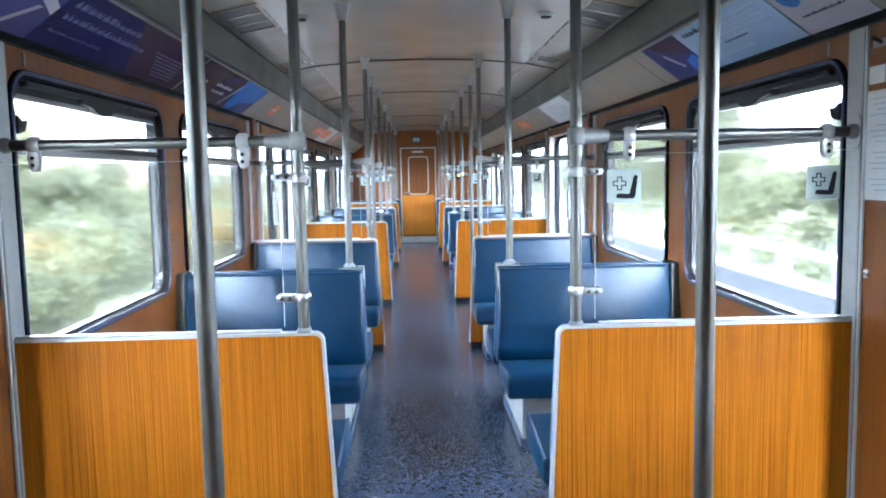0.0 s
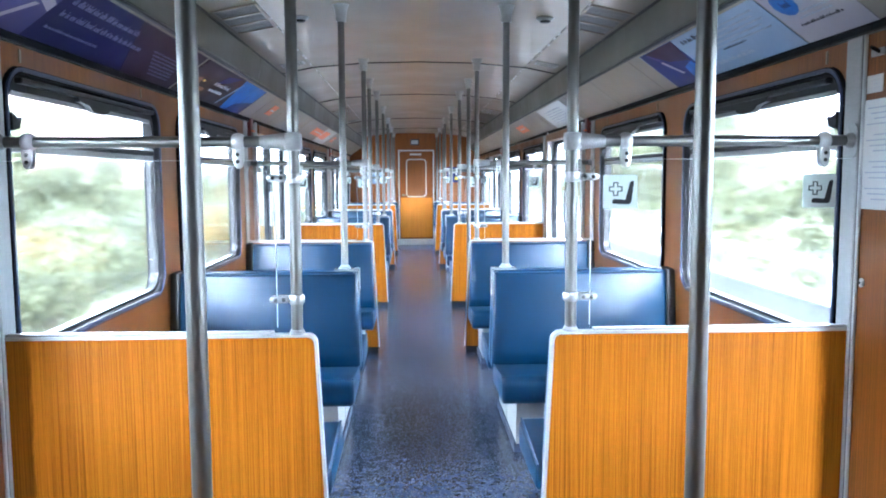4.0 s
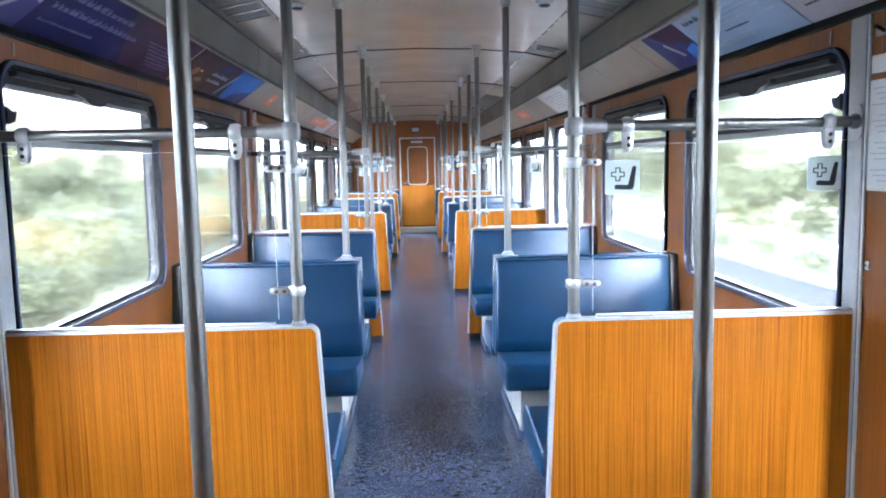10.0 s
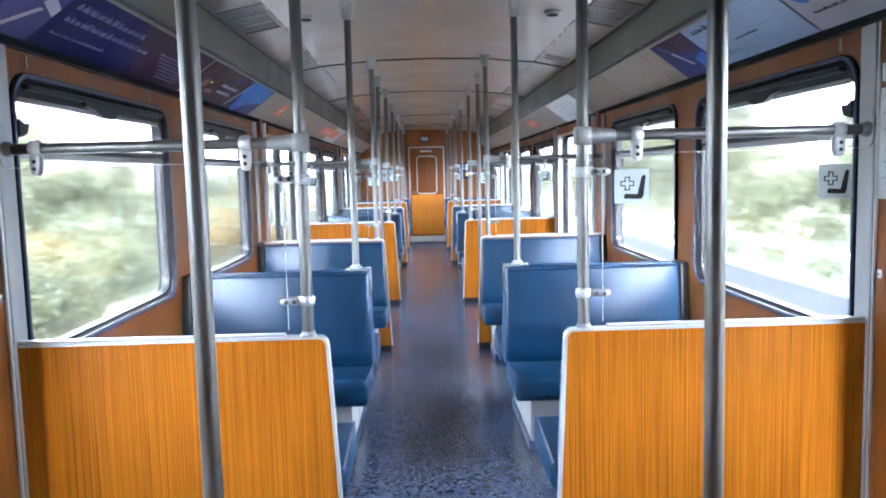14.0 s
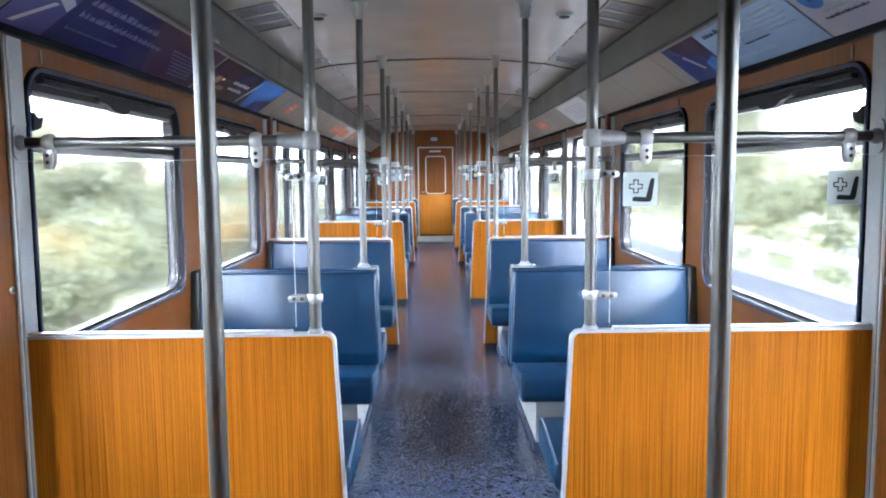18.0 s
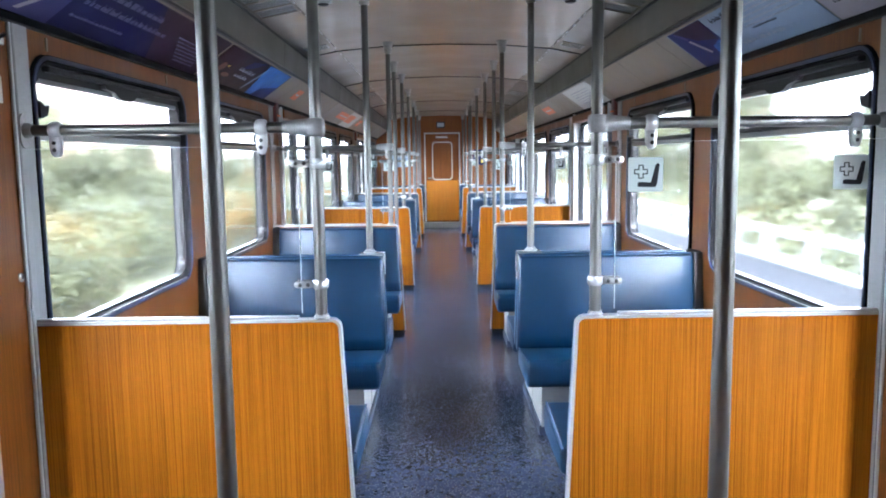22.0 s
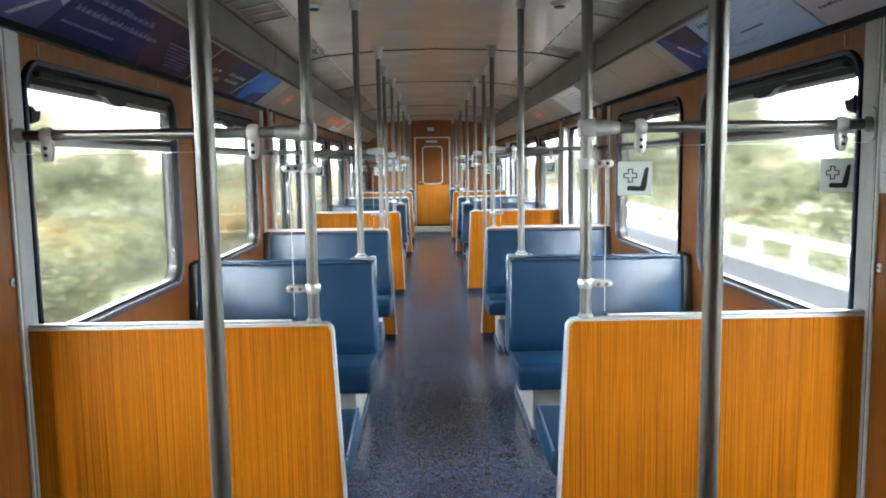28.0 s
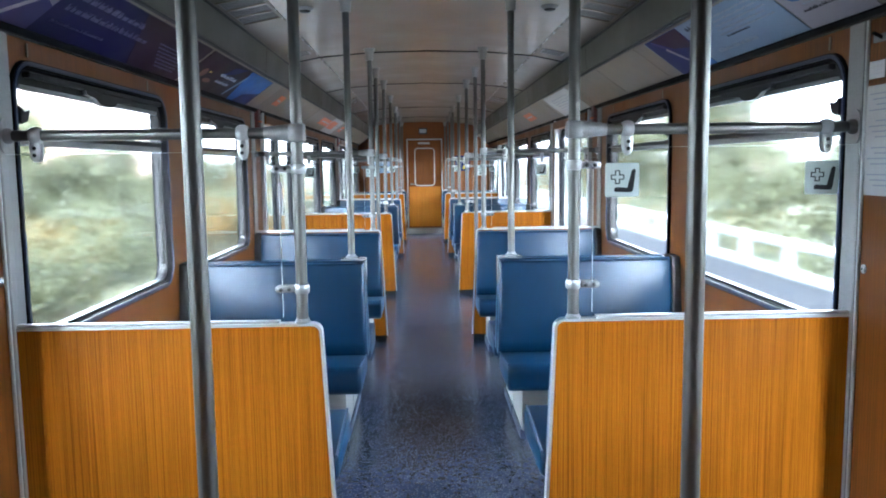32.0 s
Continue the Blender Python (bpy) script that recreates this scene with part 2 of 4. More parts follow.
INK = material("dark_ink", (0.008, 0.008, 0.01), 0.6, 0, 0.1, 90, spec=0.2)
GREYINK = material("grey_ink", (0.30, 0.32, 0.36), 0.6, 0, 0.1, 90)
PURPLE = material("violet_print", (0.007, 0.005, 0.045), 0.5, 0, 0.1, 14, spots=0.2, spec=0.12)
PLUM = material("plum_print", (0.020, 0.0035, 0.018), 0.42, 0, 0.15, 12, spots=0.2, spec=0.12)
LILAC = material("lilac_print", (0.045, 0.038, 0.12), 0.42, 0, 0.1, 12, spots=0.1, spec=0.12)
NIGHT = material("night_print", (0.010, 0.009, 0.016), 0.42, 0, 0.0, 16, second=(0.028, 0.012, 0.008), spots=0.3, spec=0.12)
AZURE = material("azure_print", (0.03, 0.12, 0.38), 0.42, 0, 0.3, 12, spots=0.2, spec=0.12)
COBALT = material("cobalt_print", (0.008, 0.013, 0.095), 0.42, 0, 0.2, 12, spots=0.2, spec=0.12)
PALEBLUE = material("pale_blue_print", (0.18, 0.23, 0.31), 0.42, 0, 0.06, 12, spots=0.06, spec=0.3)
ROSE = material("pale_rose_print", (0.28, 0.245, 0.26), 0.42, 0, 0.06, 12, spots=0.06, spec=0.3)
TEXT = material("pale_lilac_print", (0.115, 0.105, 0.19), 0.5, 0, 0.1, 30)
EMBER = material("dull_orange_print", (0.20, 0.075, 0.03), 0.45, 0, 0.3, 30)
SIGNAL = material("red_orange_print", (0.62, 0.13, 0.02), 0.45, 0, 0.1, 30)
YELLOW = material("yellow_print", (0.75, 0.55, 0.05), 0.45, 0, 0.1, 30)
CONCRETE = material("pale_concrete", (0.105, 0.113, 0.125), 0.8, 0, 0.2, 18, bump=0.3, spots=0.15)
RAILP = material("pale_painted_rail", (0.34, 0.35, 0.36), 0.55, 0, 0.08, 30, spots=0.1)
GRASS = material("grass_and_weeds", (0.050, 0.064, 0.024), 0.9, 0, 0, 5, bump=0.6, second=(0.080, 0.066, 0.036), spots=0.3)
BALLAST = material("grey_ballast", (0.22, 0.21, 0.20), 0.9, 0, 0, 30, bump=0.8, second=(0.10, 0.095, 0.09), spots=0.2)
BARK = material("bark", (0.11, 0.085, 0.06), 0.9, 0, 0.5, 20, (1, 1, 0.3), 0.6, spots=0.2)
LEAF = material("green_leaves", (0.070, 0.073, 0.031), 0.55, 0, 0, 3, second=(0.046, 0.050, 0.022), spots=0.3)
leafy(LEAF)
LEAF_GOLD = material("yellowing_leaves", (0.102, 0.074, 0.022), 0.55, 0, 0, 3, second=(0.070, 0.056, 0.020), spots=0.3)
leafy(LEAF_GOLD)
PLASTER = material("pink_plaster", (0.55, 0.33, 0.27), 0.85, 0, 0.1, 10, bump=0.2, spots=0.1)
ROOFING = material("brown_roofing", (0.16, 0.10, 0.08), 0.85, 0, 0.3, 12, bump=0.3, spots=0.2)
MAROON = material("dark_red_enamel", (0.09, 0.012, 0.010), 0.4, 0, 0.1, 60)
DARKGLASS = material("dark_window_glass", (0.05, 0.06, 0.07), 0.12, 0, 0.1, 10)


# ---- mesh tools ----
def box(bm, x0, x1, y0, y1, z0, z1, bevel=0.0, seg=1):
    before = set(bm.verts)
    r = bmesh.ops.create_cube(bm, size=1.0)
    vs = r["verts"]
    for v in vs:
        v.co = Vector(((x0 + x1) / 2 + v.co.x * abs(x1 - x0), (y0 + y1) / 2 + v.co.y * abs(y1 - y0), (z0 + z1) / 2 + v.co.z * abs(z1 - z0)))
    if bevel:
        es = list({e for v in vs for e in v.link_edges})
        bmesh.ops.bevel(bm, geom=es, offset=bevel, segments=seg, profile=0.5, affect="EDGES")
    return [v for v in bm.verts if v not in before]


def tube(bm, p0, p1, r0, r1=None, seg=14):
    p0, p1 = Vector(p0), Vector(p1)
    d = p1 - p0
    m = Matrix.Translation((p0 + p1) / 2) @ d.to_track_quat("Z", "Y").to_matrix().to_4x4()
    bmesh.ops.create_cone(bm, cap_ends=True, segments=seg, radius1=r0, radius2=r0 if r1 is None else r1, depth=d.length, matrix=m)


def lathe(bm, profile, base, axis="Z", seg=16):
    """profile: (radius, height) pairs along the axis from base."""
    rings = []
    q = Vector({"X": (1, 0, 0), "-X": (-1, 0, 0), "Y": (0, 1, 0), "-Y": (0, -1, 0), "Z": (0, 0, 1), "-Z": (0, 0, -1)}[axis]).to_track_quat("Z", "Y")
    for r, h in profile:
        rings.append([bm.verts.new(Vector(base) + q @ Vector((r * math.cos(2 * math.pi * i / seg), r * math.sin(2 * math.pi * i / seg), h))) for i in range(seg)])
    for a, b in zip(rings, rings[1:]):
        for i in range(seg):
            j = (i + 1) % seg
            bm.faces.new((a[i], a[j], b[j], b[i]))
    bm.faces.new(list(reversed(rings[0]))), bm.faces.new(rings[-1])


def prism(bm, outline, place, lo, hi):
    """A plate: outline of (u, v) pairs pushed from lo to hi; place(u, v, w) gives the point."""
    a = [bm.verts.new(place(u, v, lo)) for u, v in outline]
    b = [bm.verts.new(place(u, v, hi)) for u, v in outline]
    bm.faces.new(a), bm.faces.new(list(reversed(b)))
    for i in range(len(a)):
        j = (i + 1) % len(a)
        bm.faces.new((a[i], b[i], b[j], a[j]))


def round_rect(u0, u1, v0, v1, r, k=6):
    pts = []
    for cu, cv, a0 in ((u1 - r, v1 - r, 0), (u0 + r, v1 - r, 90), (u0 + r, v0 + r, 180), (u1 - r, v0 + r, 270)):
        for i in range(k + 1):
            a = radians(a0 + 90 * i / k)
            pts.append((cu + r * math.cos(a), cv + r * math.sin(a)))
    return pts


def square_match(u0, u1, v0, v1, k=6):
    """Points on a rectangle that match those of round_rect one for one."""
    pts = []
    for (cu, cv), (du, dv), (eu, ev) in (((u1, v1), (u1, (v0 + v1) / 2), ((u0 + u1) / 2, v1)), ((u0, v1), ((u0 + u1) / 2, v1), (u0, (v0 + v1) / 2)),
                                         ((u0, v0), (u0, (v0 + v1) / 2), ((u0 + u1) / 2, v0)), ((u1, v0), ((u0 + u1) / 2, v0), (u1, (v0 + v1) / 2))):
        for i in range(k + 1):
            f = i / k
            if f < 0.499:
                g = 1 - (0.5 - f) * 1.2
                pts.append((du + (cu - du) * g, dv + (cv - dv) * g))
            elif f > 0.501:
                g = 1 - (f - 0.5) * 1.2
                pts.append((eu + (cu - eu) * g, ev + (cv - ev) * g))
            else:
                pts.append((cu, cv))
    return pts


def ring(bm, outer, inner, place, lo, hi):
    n = len(outer)
    ol, oh = [bm.verts.new(place(u, v, lo)) for u, v in outer], [bm.verts.new(place(u, v, hi)) for u, v in outer]
    il, ih = [bm.verts.new(place(u, v, lo)) for u, v in inner], [bm.verts.new(place(u, v, hi)) for u, v in inner]
    for i in range(n):
        j = (i + 1) % n
        for q in ((ol[i], ol[j], il[j], il[i]), (oh[j], oh[i], ih[i], ih[j]), (il[i], il[j], ih[j], ih[i]), (ol[j], ol[i], oh[i], oh[j])):
            bm.faces.new(q)


def part(name, bm, mat, parent=None, label="", smooth=True):
    """One mesh object out of a bmesh, under its thing or part."""
    bmesh.ops.recalc_face_normals(bm, faces=bm.faces)
    me = bpy.data.meshes.new(name)
    bm.to_mesh(me)
    bm.free()
    me.materials.append(mat)
    if smooth:
        for p in me.polygons:
            p.use_smooth = True
        me.set_sharp_from_angle(angle=radians(35))
    ob = new(name, me)
    if parent:
        ob.parent = parent
    if label:
        tagged(ob, label)
    return ob


def boxed(name, dims, mat, parent=None, bevel=0.0, label="", seg=1):
    bm = bmesh.new()
    box(bm, *dims, bevel=bevel, seg=seg)
    return part(name, bm, mat, parent, label)


def empty(name, x, y, z, label, category, group="", kind=""):
    ob = new(name)
    ob.empty_display_size = 0.1
    ob.matrix_basis = pose(x, y, z)
    return tagged(ob, label, category, group, kind)


# ---- plan: x across the car, y along it, z up from the floor ----
WALL = 1.37           # inner face of the side walls
BAY = 3.64            # partition to partition
ZONE = 2.24           # door zone between two bays
PITCH = BAY + ZONE
FIRST = 2.45          # first partition ahead
END = 16.2            # end wall ahead
REAR = FIRST - ZONE - 1.93   # unseen end wall behind, half a bay back as at the far end
BAYS = [FIRST - PITCH, FIRST, FIRST + PITCH]
LAST = FIRST + 2 * PITCH
DOOR = 0.81           # half width of a doorway
CORN = 1.865          # height of the cornice above the windows
ROOF = [(0.0, 2.335), (0.44, 2.325), (0.85, 2.29), (1.10, 2.24)]
WINDOWS = [(0.066, 1.57), (1.87, 3.36)]      # along the bay
WZ0, WZ1 = 0.812, 1.779

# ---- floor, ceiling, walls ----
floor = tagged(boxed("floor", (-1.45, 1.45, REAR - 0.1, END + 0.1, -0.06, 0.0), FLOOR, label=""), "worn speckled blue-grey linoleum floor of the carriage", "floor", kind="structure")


def ceiling_mesh():
    bm = bmesh.new()
    prof = [(-x, z) for x, z in reversed(ROOF[1:])] + ROOF
    ys = sorted({REAR, END} | {y for b in BAYS for y in (b + BAY + 0.19, b + BAY + 2.55) if REAR < y < END})
    gap = 0.006
    for y0, y1 in zip(ys, ys[1:]):
        for xs in ((-1.10, -0.85), (-0.85, 0.85), (0.85, 1.10)):
            pts = [p for p in prof if xs[0] <= p[0] <= xs[1]]
            pts = [(x + (gap if i == 0 else -gap if i == len(pts) - 1 else 0), z) for i, (x, z) in enumerate(pts)]
            outline = pts + [(x, z + 0.02) for x, z in reversed(pts)]
            prism(bm, outline, lambda u, v, w: (u, w, v), y0 + gap, y1 - gap)
    return bm


tagged(part("ceiling", ceiling_mesh(), CEIL), "pale grey laminate ceiling panels with dark joints", "ceiling", kind="structure")
for y in (b + BAY + d for b in BAYS for d in (0.19, 2.60)):
    if REAR < y < END:
        bm = bmesh.new()
        prof = [(-x, z) for x, z in reversed(ROOF[1:])] + ROOF
        prism(bm, [(x, z - 0.007) for x, z in prof] + [(x, z - 0.0005) for x, z in reversed(prof)], lambda u, v, w: (u, w, v), y - 0.012, y + 0.012)
        tagged(part("ceiling_joint", bm, GREYF), "dark narrow profile across a ceiling joint", "trim", "ceiling joints", "structure")
# unseen shell over the panels, added to keep sky light out
bm = bmesh.new()
outline = [(-1.15, 2.27), (-0.85, 2.315), (0, 2.36), (0.85, 2.315), (1.15, 2.27), (1.46, 1.9), (1.50, 1.9), (1.2, 2.42), (0, 2.55), (-1.2, 2.42), (-1.50, 1.9), (-1.46, 1.9)]
prism(bm, outline, lambda u, v, w: (u, w, v), REAR - 0.1, END + 0.1)
tagged(part("roof", bm, SEAM), "unseen dark shell above the ceiling panels, added to block the sky", "roof", kind="structure")


def window(s, y0, y1, n):
    """A window with a rounded rubber frame and a tilting vent in its upper part."""
    place = lambda u, v, w: (s * (WALL + w), u, v)
    top = empty("window_%d" % n, s * WALL, (y0 + y1) / 2, WZ0, "carriage window with rounded black rubber frame and tilting vent", "window", "side windows", "structure")
    inv = top.matrix_basis.inverted()

    def put(name, bm, mat, parent=top, label=""):
        if parent is top:
            bmesh.ops.transform(bm, matrix=inv, verts=bm.verts)
        else:
            bmesh.ops.transform(bm, matrix=inv, verts=bm.verts)
        return part(name, bm, mat, parent, label)

    bm = bmesh.new()
    ring(bm, round_rect(y0, y1, WZ0, WZ1, 0.12), round_rect(y0 + 0.026, y1 - 0.026, WZ0 + 0.024, WZ1 - 0.026, 0.096), place, -0.013, 0.070)
    put("rubber_seal", bm, RUBBER)
    bm = bmesh.new()
    ring(bm, round_rect(y0 + 0.004, y1 - 0.004, WZ0 + 0.004, WZ1 - 0.004, 0.117), round_rect(y0 + 0.017, y1 - 0.017, WZ0 + 0.016, WZ1 - 0.017, 0.105), place, -0.018, -0.0135)
    put("filler_strip", bm, FILLER, top, "glossy black filler strip in the seal, tinted with its blue reflection")
    bm = bmesh.new()
    ring(bm, round_rect(y0 + 0.028, y1 - 0.028, WZ0 + 0.026, WZ1 - 0.028, 0.094), round_rect(y0 + 0.037, y1 - 0.037, WZ0 + 0.036, WZ1 - 0.080, 0.085), place, 0.012, 0.055)
    fr = put("window_frame", bm, GREYF)
    bm = bmesh.new()
    prism(bm, round_rect(y0 + 0.033, y1 - 0.033, WZ0 + 0.033, 1.505, 0.08), place, 0.030, 0.036)
    pane = put("pane", bm, DUSTY)
    pane.visible_shadow = False
    bm = bmesh.new()
    prism(bm, round_rect(y0 + 0.036, y1 - 0.036, 1.53, WZ1 - 0.06, 0.06), place, 0.030, 0.036)
    pane = put("pane", bm, DUSTY)
    pane.visible_shadow = False
    bm = bmesh.new()
    box(bm, *sorted((s * (WALL + 0.006), s * (WALL + 0.04))), y0 + 0.038, y1 - 0.038, 1.522, 1.546, 0.005)
    put("vent_rail", bm, GREYF)
    bm = bmesh.new()
    box(bm, *sorted((s * (WALL + 0.012), s * (WALL + 0.028))), y0 + 0.038, y1 - 0.038, 1.496, 1.5215, 0.003)
    put("vent_rail", bm, LATCH, top, "grey lower profile of the vent rail")
    bm = bmesh.new()
    box(bm, *sorted((s * (WALL + 0.006), s * (WALL + 0.022))), y0 + 0.09, y1 - 0.09, WZ1 - 0.098, WZ1 - 0.0802, 0.003)
    put("vent_rail", bm, LATCH, top, "grey upper profile of the tilting vent")
    # latch along the top of the vent
    bm = bmesh.new()
    c = (y0 + y1) / 2
    pts = [(c - 0.22, 1.728), (c - 0.20, 1.705), (c - 0.12, 1.697), (c - 0.09, 1.682), (c - 0.06, 1.674), (c + 0.03, 1.672), (c + 0.07, 1.680), (c + 0.10, 1.696), (c + 0.28, 1.704), (c + 0.31, 1.715), (c + 0.32, 1.73)]
    prism(bm, pts, place, -0.018, 0.004)
    put("vent_latch", bm, GREYF)
    bm = bmesh.new()
    box(bm, *sorted((s * (WALL - 0.022), s * (WALL + 0.006))), y0 + 0.10, y1 - 0.10, 1.722, 1.742, 0.004)
    put("vent_hinge", bm, GREYF)
    # the sky's highlight on the lower seal, drawn as a thin pale rod
    bm = bmesh.new()
    tube(bm, (s * (WALL - 0.012), y0 + 0.11, WZ0 + 0.021), (s * (WALL - 0.012), y1 - 0.11, WZ0 + 0.021), 0.0032, seg=8)
    put("sill_bead", bm, PILLAR, top, "thin pale rod standing in for the highlight on the lower seal")
    for y, k in ((y0 + 0.030, 1), (y1 - 0.030, -1)):
        bm = bmesh.new()
        prism(bm, [(y, 1.563), (y + k * 0.045, 1.575), (y + k * 0.062, 1.612), (y + k * 0.030, 1.606), (y, 1.622)], place, -0.020, 0.012)
        put("vent_stop", bm, BLACK)
    return top


def wall_cell(bm, s, y0, y1, hole=None):
    place = lambda u, v, w: (s * (WALL + w), u, v)
    if hole:
        ring(bm, square_match(y0, y1, 0.0, CORN), round_rect(hole[0], hole[1], WZ0, WZ1, 0.12), place, 0.0, 0.07)
    else:
        box(bm, *sorted((s * WALL, s * (WALL + 0.07))), y0, y1, 0.0, CORN)


def exit_door(s, yc, n):
    """A pair of sliding leaves with tall panes between two posts."""
    top = empty("door_%d" % n, s * WALL, yc, 0, "closed pair of sliding aluminium doors with tall glass panes", "door", "exit doors", "structure")
    inv = top.matrix_basis.inverted()

    def put(name, bm, mat, parent=top, label=""):
        bmesh.ops.transform(bm, matrix=inv, verts=bm.verts)
        return part(name, bm, mat, parent, label)

    place = lambda u, v, w: (s * (WALL + w), u, v)
    for y0, y1, e in ((yc - DOOR, yc - 0.012, 1), (yc + 0.012, yc + DOOR, -1)):
        bm = bmesh.new()
        ring(bm, square_match(y0, y1, 0.02, CORN), round_rect(y0 + 0.07, y1 - 0.07, 0.62, 1.76, 0.09), place, 0.03, 0.06)
        leaf = put("door_leaf", bm, ALU)
        bm = bmesh.new()
        ring(bm, round_rect(y0 + 0.065, y1 - 0.065, 0.615, 1.765, 0.092), round_rect(y0 + 0.088, y1 - 0.088, 0.638, 1.742, 0.08), place, 0.022, 0.066)
        put("rubber_seal", bm, RUBBER, leaf)
        bm = bmesh.new()
        prism(bm, round_rect(y0 + 0.083, y1 - 0.083, 0.633, 1.747, 0.08), place, 0.040, 0.046)
        put("pane", bm, DUSTY, leaf).visible_shadow = False
        bm = bmesh.new()
        yh = yc - e * 0.06
        lathe(bm, [(0.012, 0), (0.012, 0.03)], (s * (WALL + 0.03), yh, 1.0), "-X" if s > 0 else "X", 10)
        lathe(bm, [(0.012, 0), (0.012, 0.03)], (s * (WALL + 0.03), yh, 1.25), "-X" if s > 0 else "X", 10)
        tube(bm, (s * (WALL + 0.005), yh, 0.97), (s * (WALL + 0.005), yh, 1.28), 0.012, seg=10)
        put("door_handle", bm, CHROME, leaf)
        bm = bmesh.new()
        box(bm, *sorted((s * (WALL + 0.025), s * (WALL + 0.065))), yc - 0.010 if e > 0 else yc + 0.001, yc - 0.001 if e > 0 else yc + 0.010, 0.02, CORN)
        put("rubber_edge", bm, RUBBER, leaf)
    for y in (yc - DOOR, yc + DOOR):
        bm = bmesh.new()
        box(bm, *sorted((s * (WALL - 0.030), s * (WALL + 0.068))), y - 0.028, y + 0.028, 0.0, CORN, 0.006)
        put("door_post", bm, ALU)
    bm = bmesh.new()
    box(bm, *sorted((s * (WALL - 0.045), s * (WALL + 0.028))), yc - (DOOR - 0.028), yc + (DOOR - 0.028), 1.772, CORN - 0.022, 0.005)
    put("header", bm, BROWN)
    bm = bmesh.new()
    box(bm, *sorted((s * (WALL - 0.10), s * (WALL + 0.068))), yc - DOOR + 0.03, yc + DOOR - 0.03, 0.0, 0.015, 0.004)
    put("threshold", bm, ALU)
    return top


count = 0
for s, side in ((-1, "left"), (1, "right")):
    bm = bmesh.new()
    cells = []
    for b in BAYS + [LAST]:
        for a0, a1 in WINDOWS if b != LAST else WINDOWS[:1]:
            # unseen rear bay gets no windows, so the glass screens mirror none
            if b > REAR:
                cells.append((b + a0, b + a1))
    y = REAR
    solid = []
    for h0, h1 in cells:
        c0, c1 = h0 - 0.045, h1 + 0.06
        wall_cell(bm, s, c0, c1, (h0, h1))
        solid.append((y, c0))
        y = c1
    solid.append((y, END))
    for y0, y1 in solid:
        doors = [b + BAY + ZONE / 2 for b in BAYS if y0 < b + BAY + ZONE / 2 < y1]
        if doors:
            d = doors[0]
            wall_cell(bm, s, y0, d - DOOR), wall_cell(bm, s, d + DOOR, y1)
        else:
            wall_cell(bm, s, y0, y1)
    tagged(part("wall_" + side, bm, BROWN), "wood-laminate side wall in shaded brown with rounded window openings", "wall", kind="structure")
    for h0, h1 in cells:
        count += 1
        window(s, h0, h1, count)
for k, b in enumerate(BAYS):
    for s in (-1, 1):
        exit_door(s, b + BAY + ZONE / 2, 2 * k + (1 if s < 0 else 2))

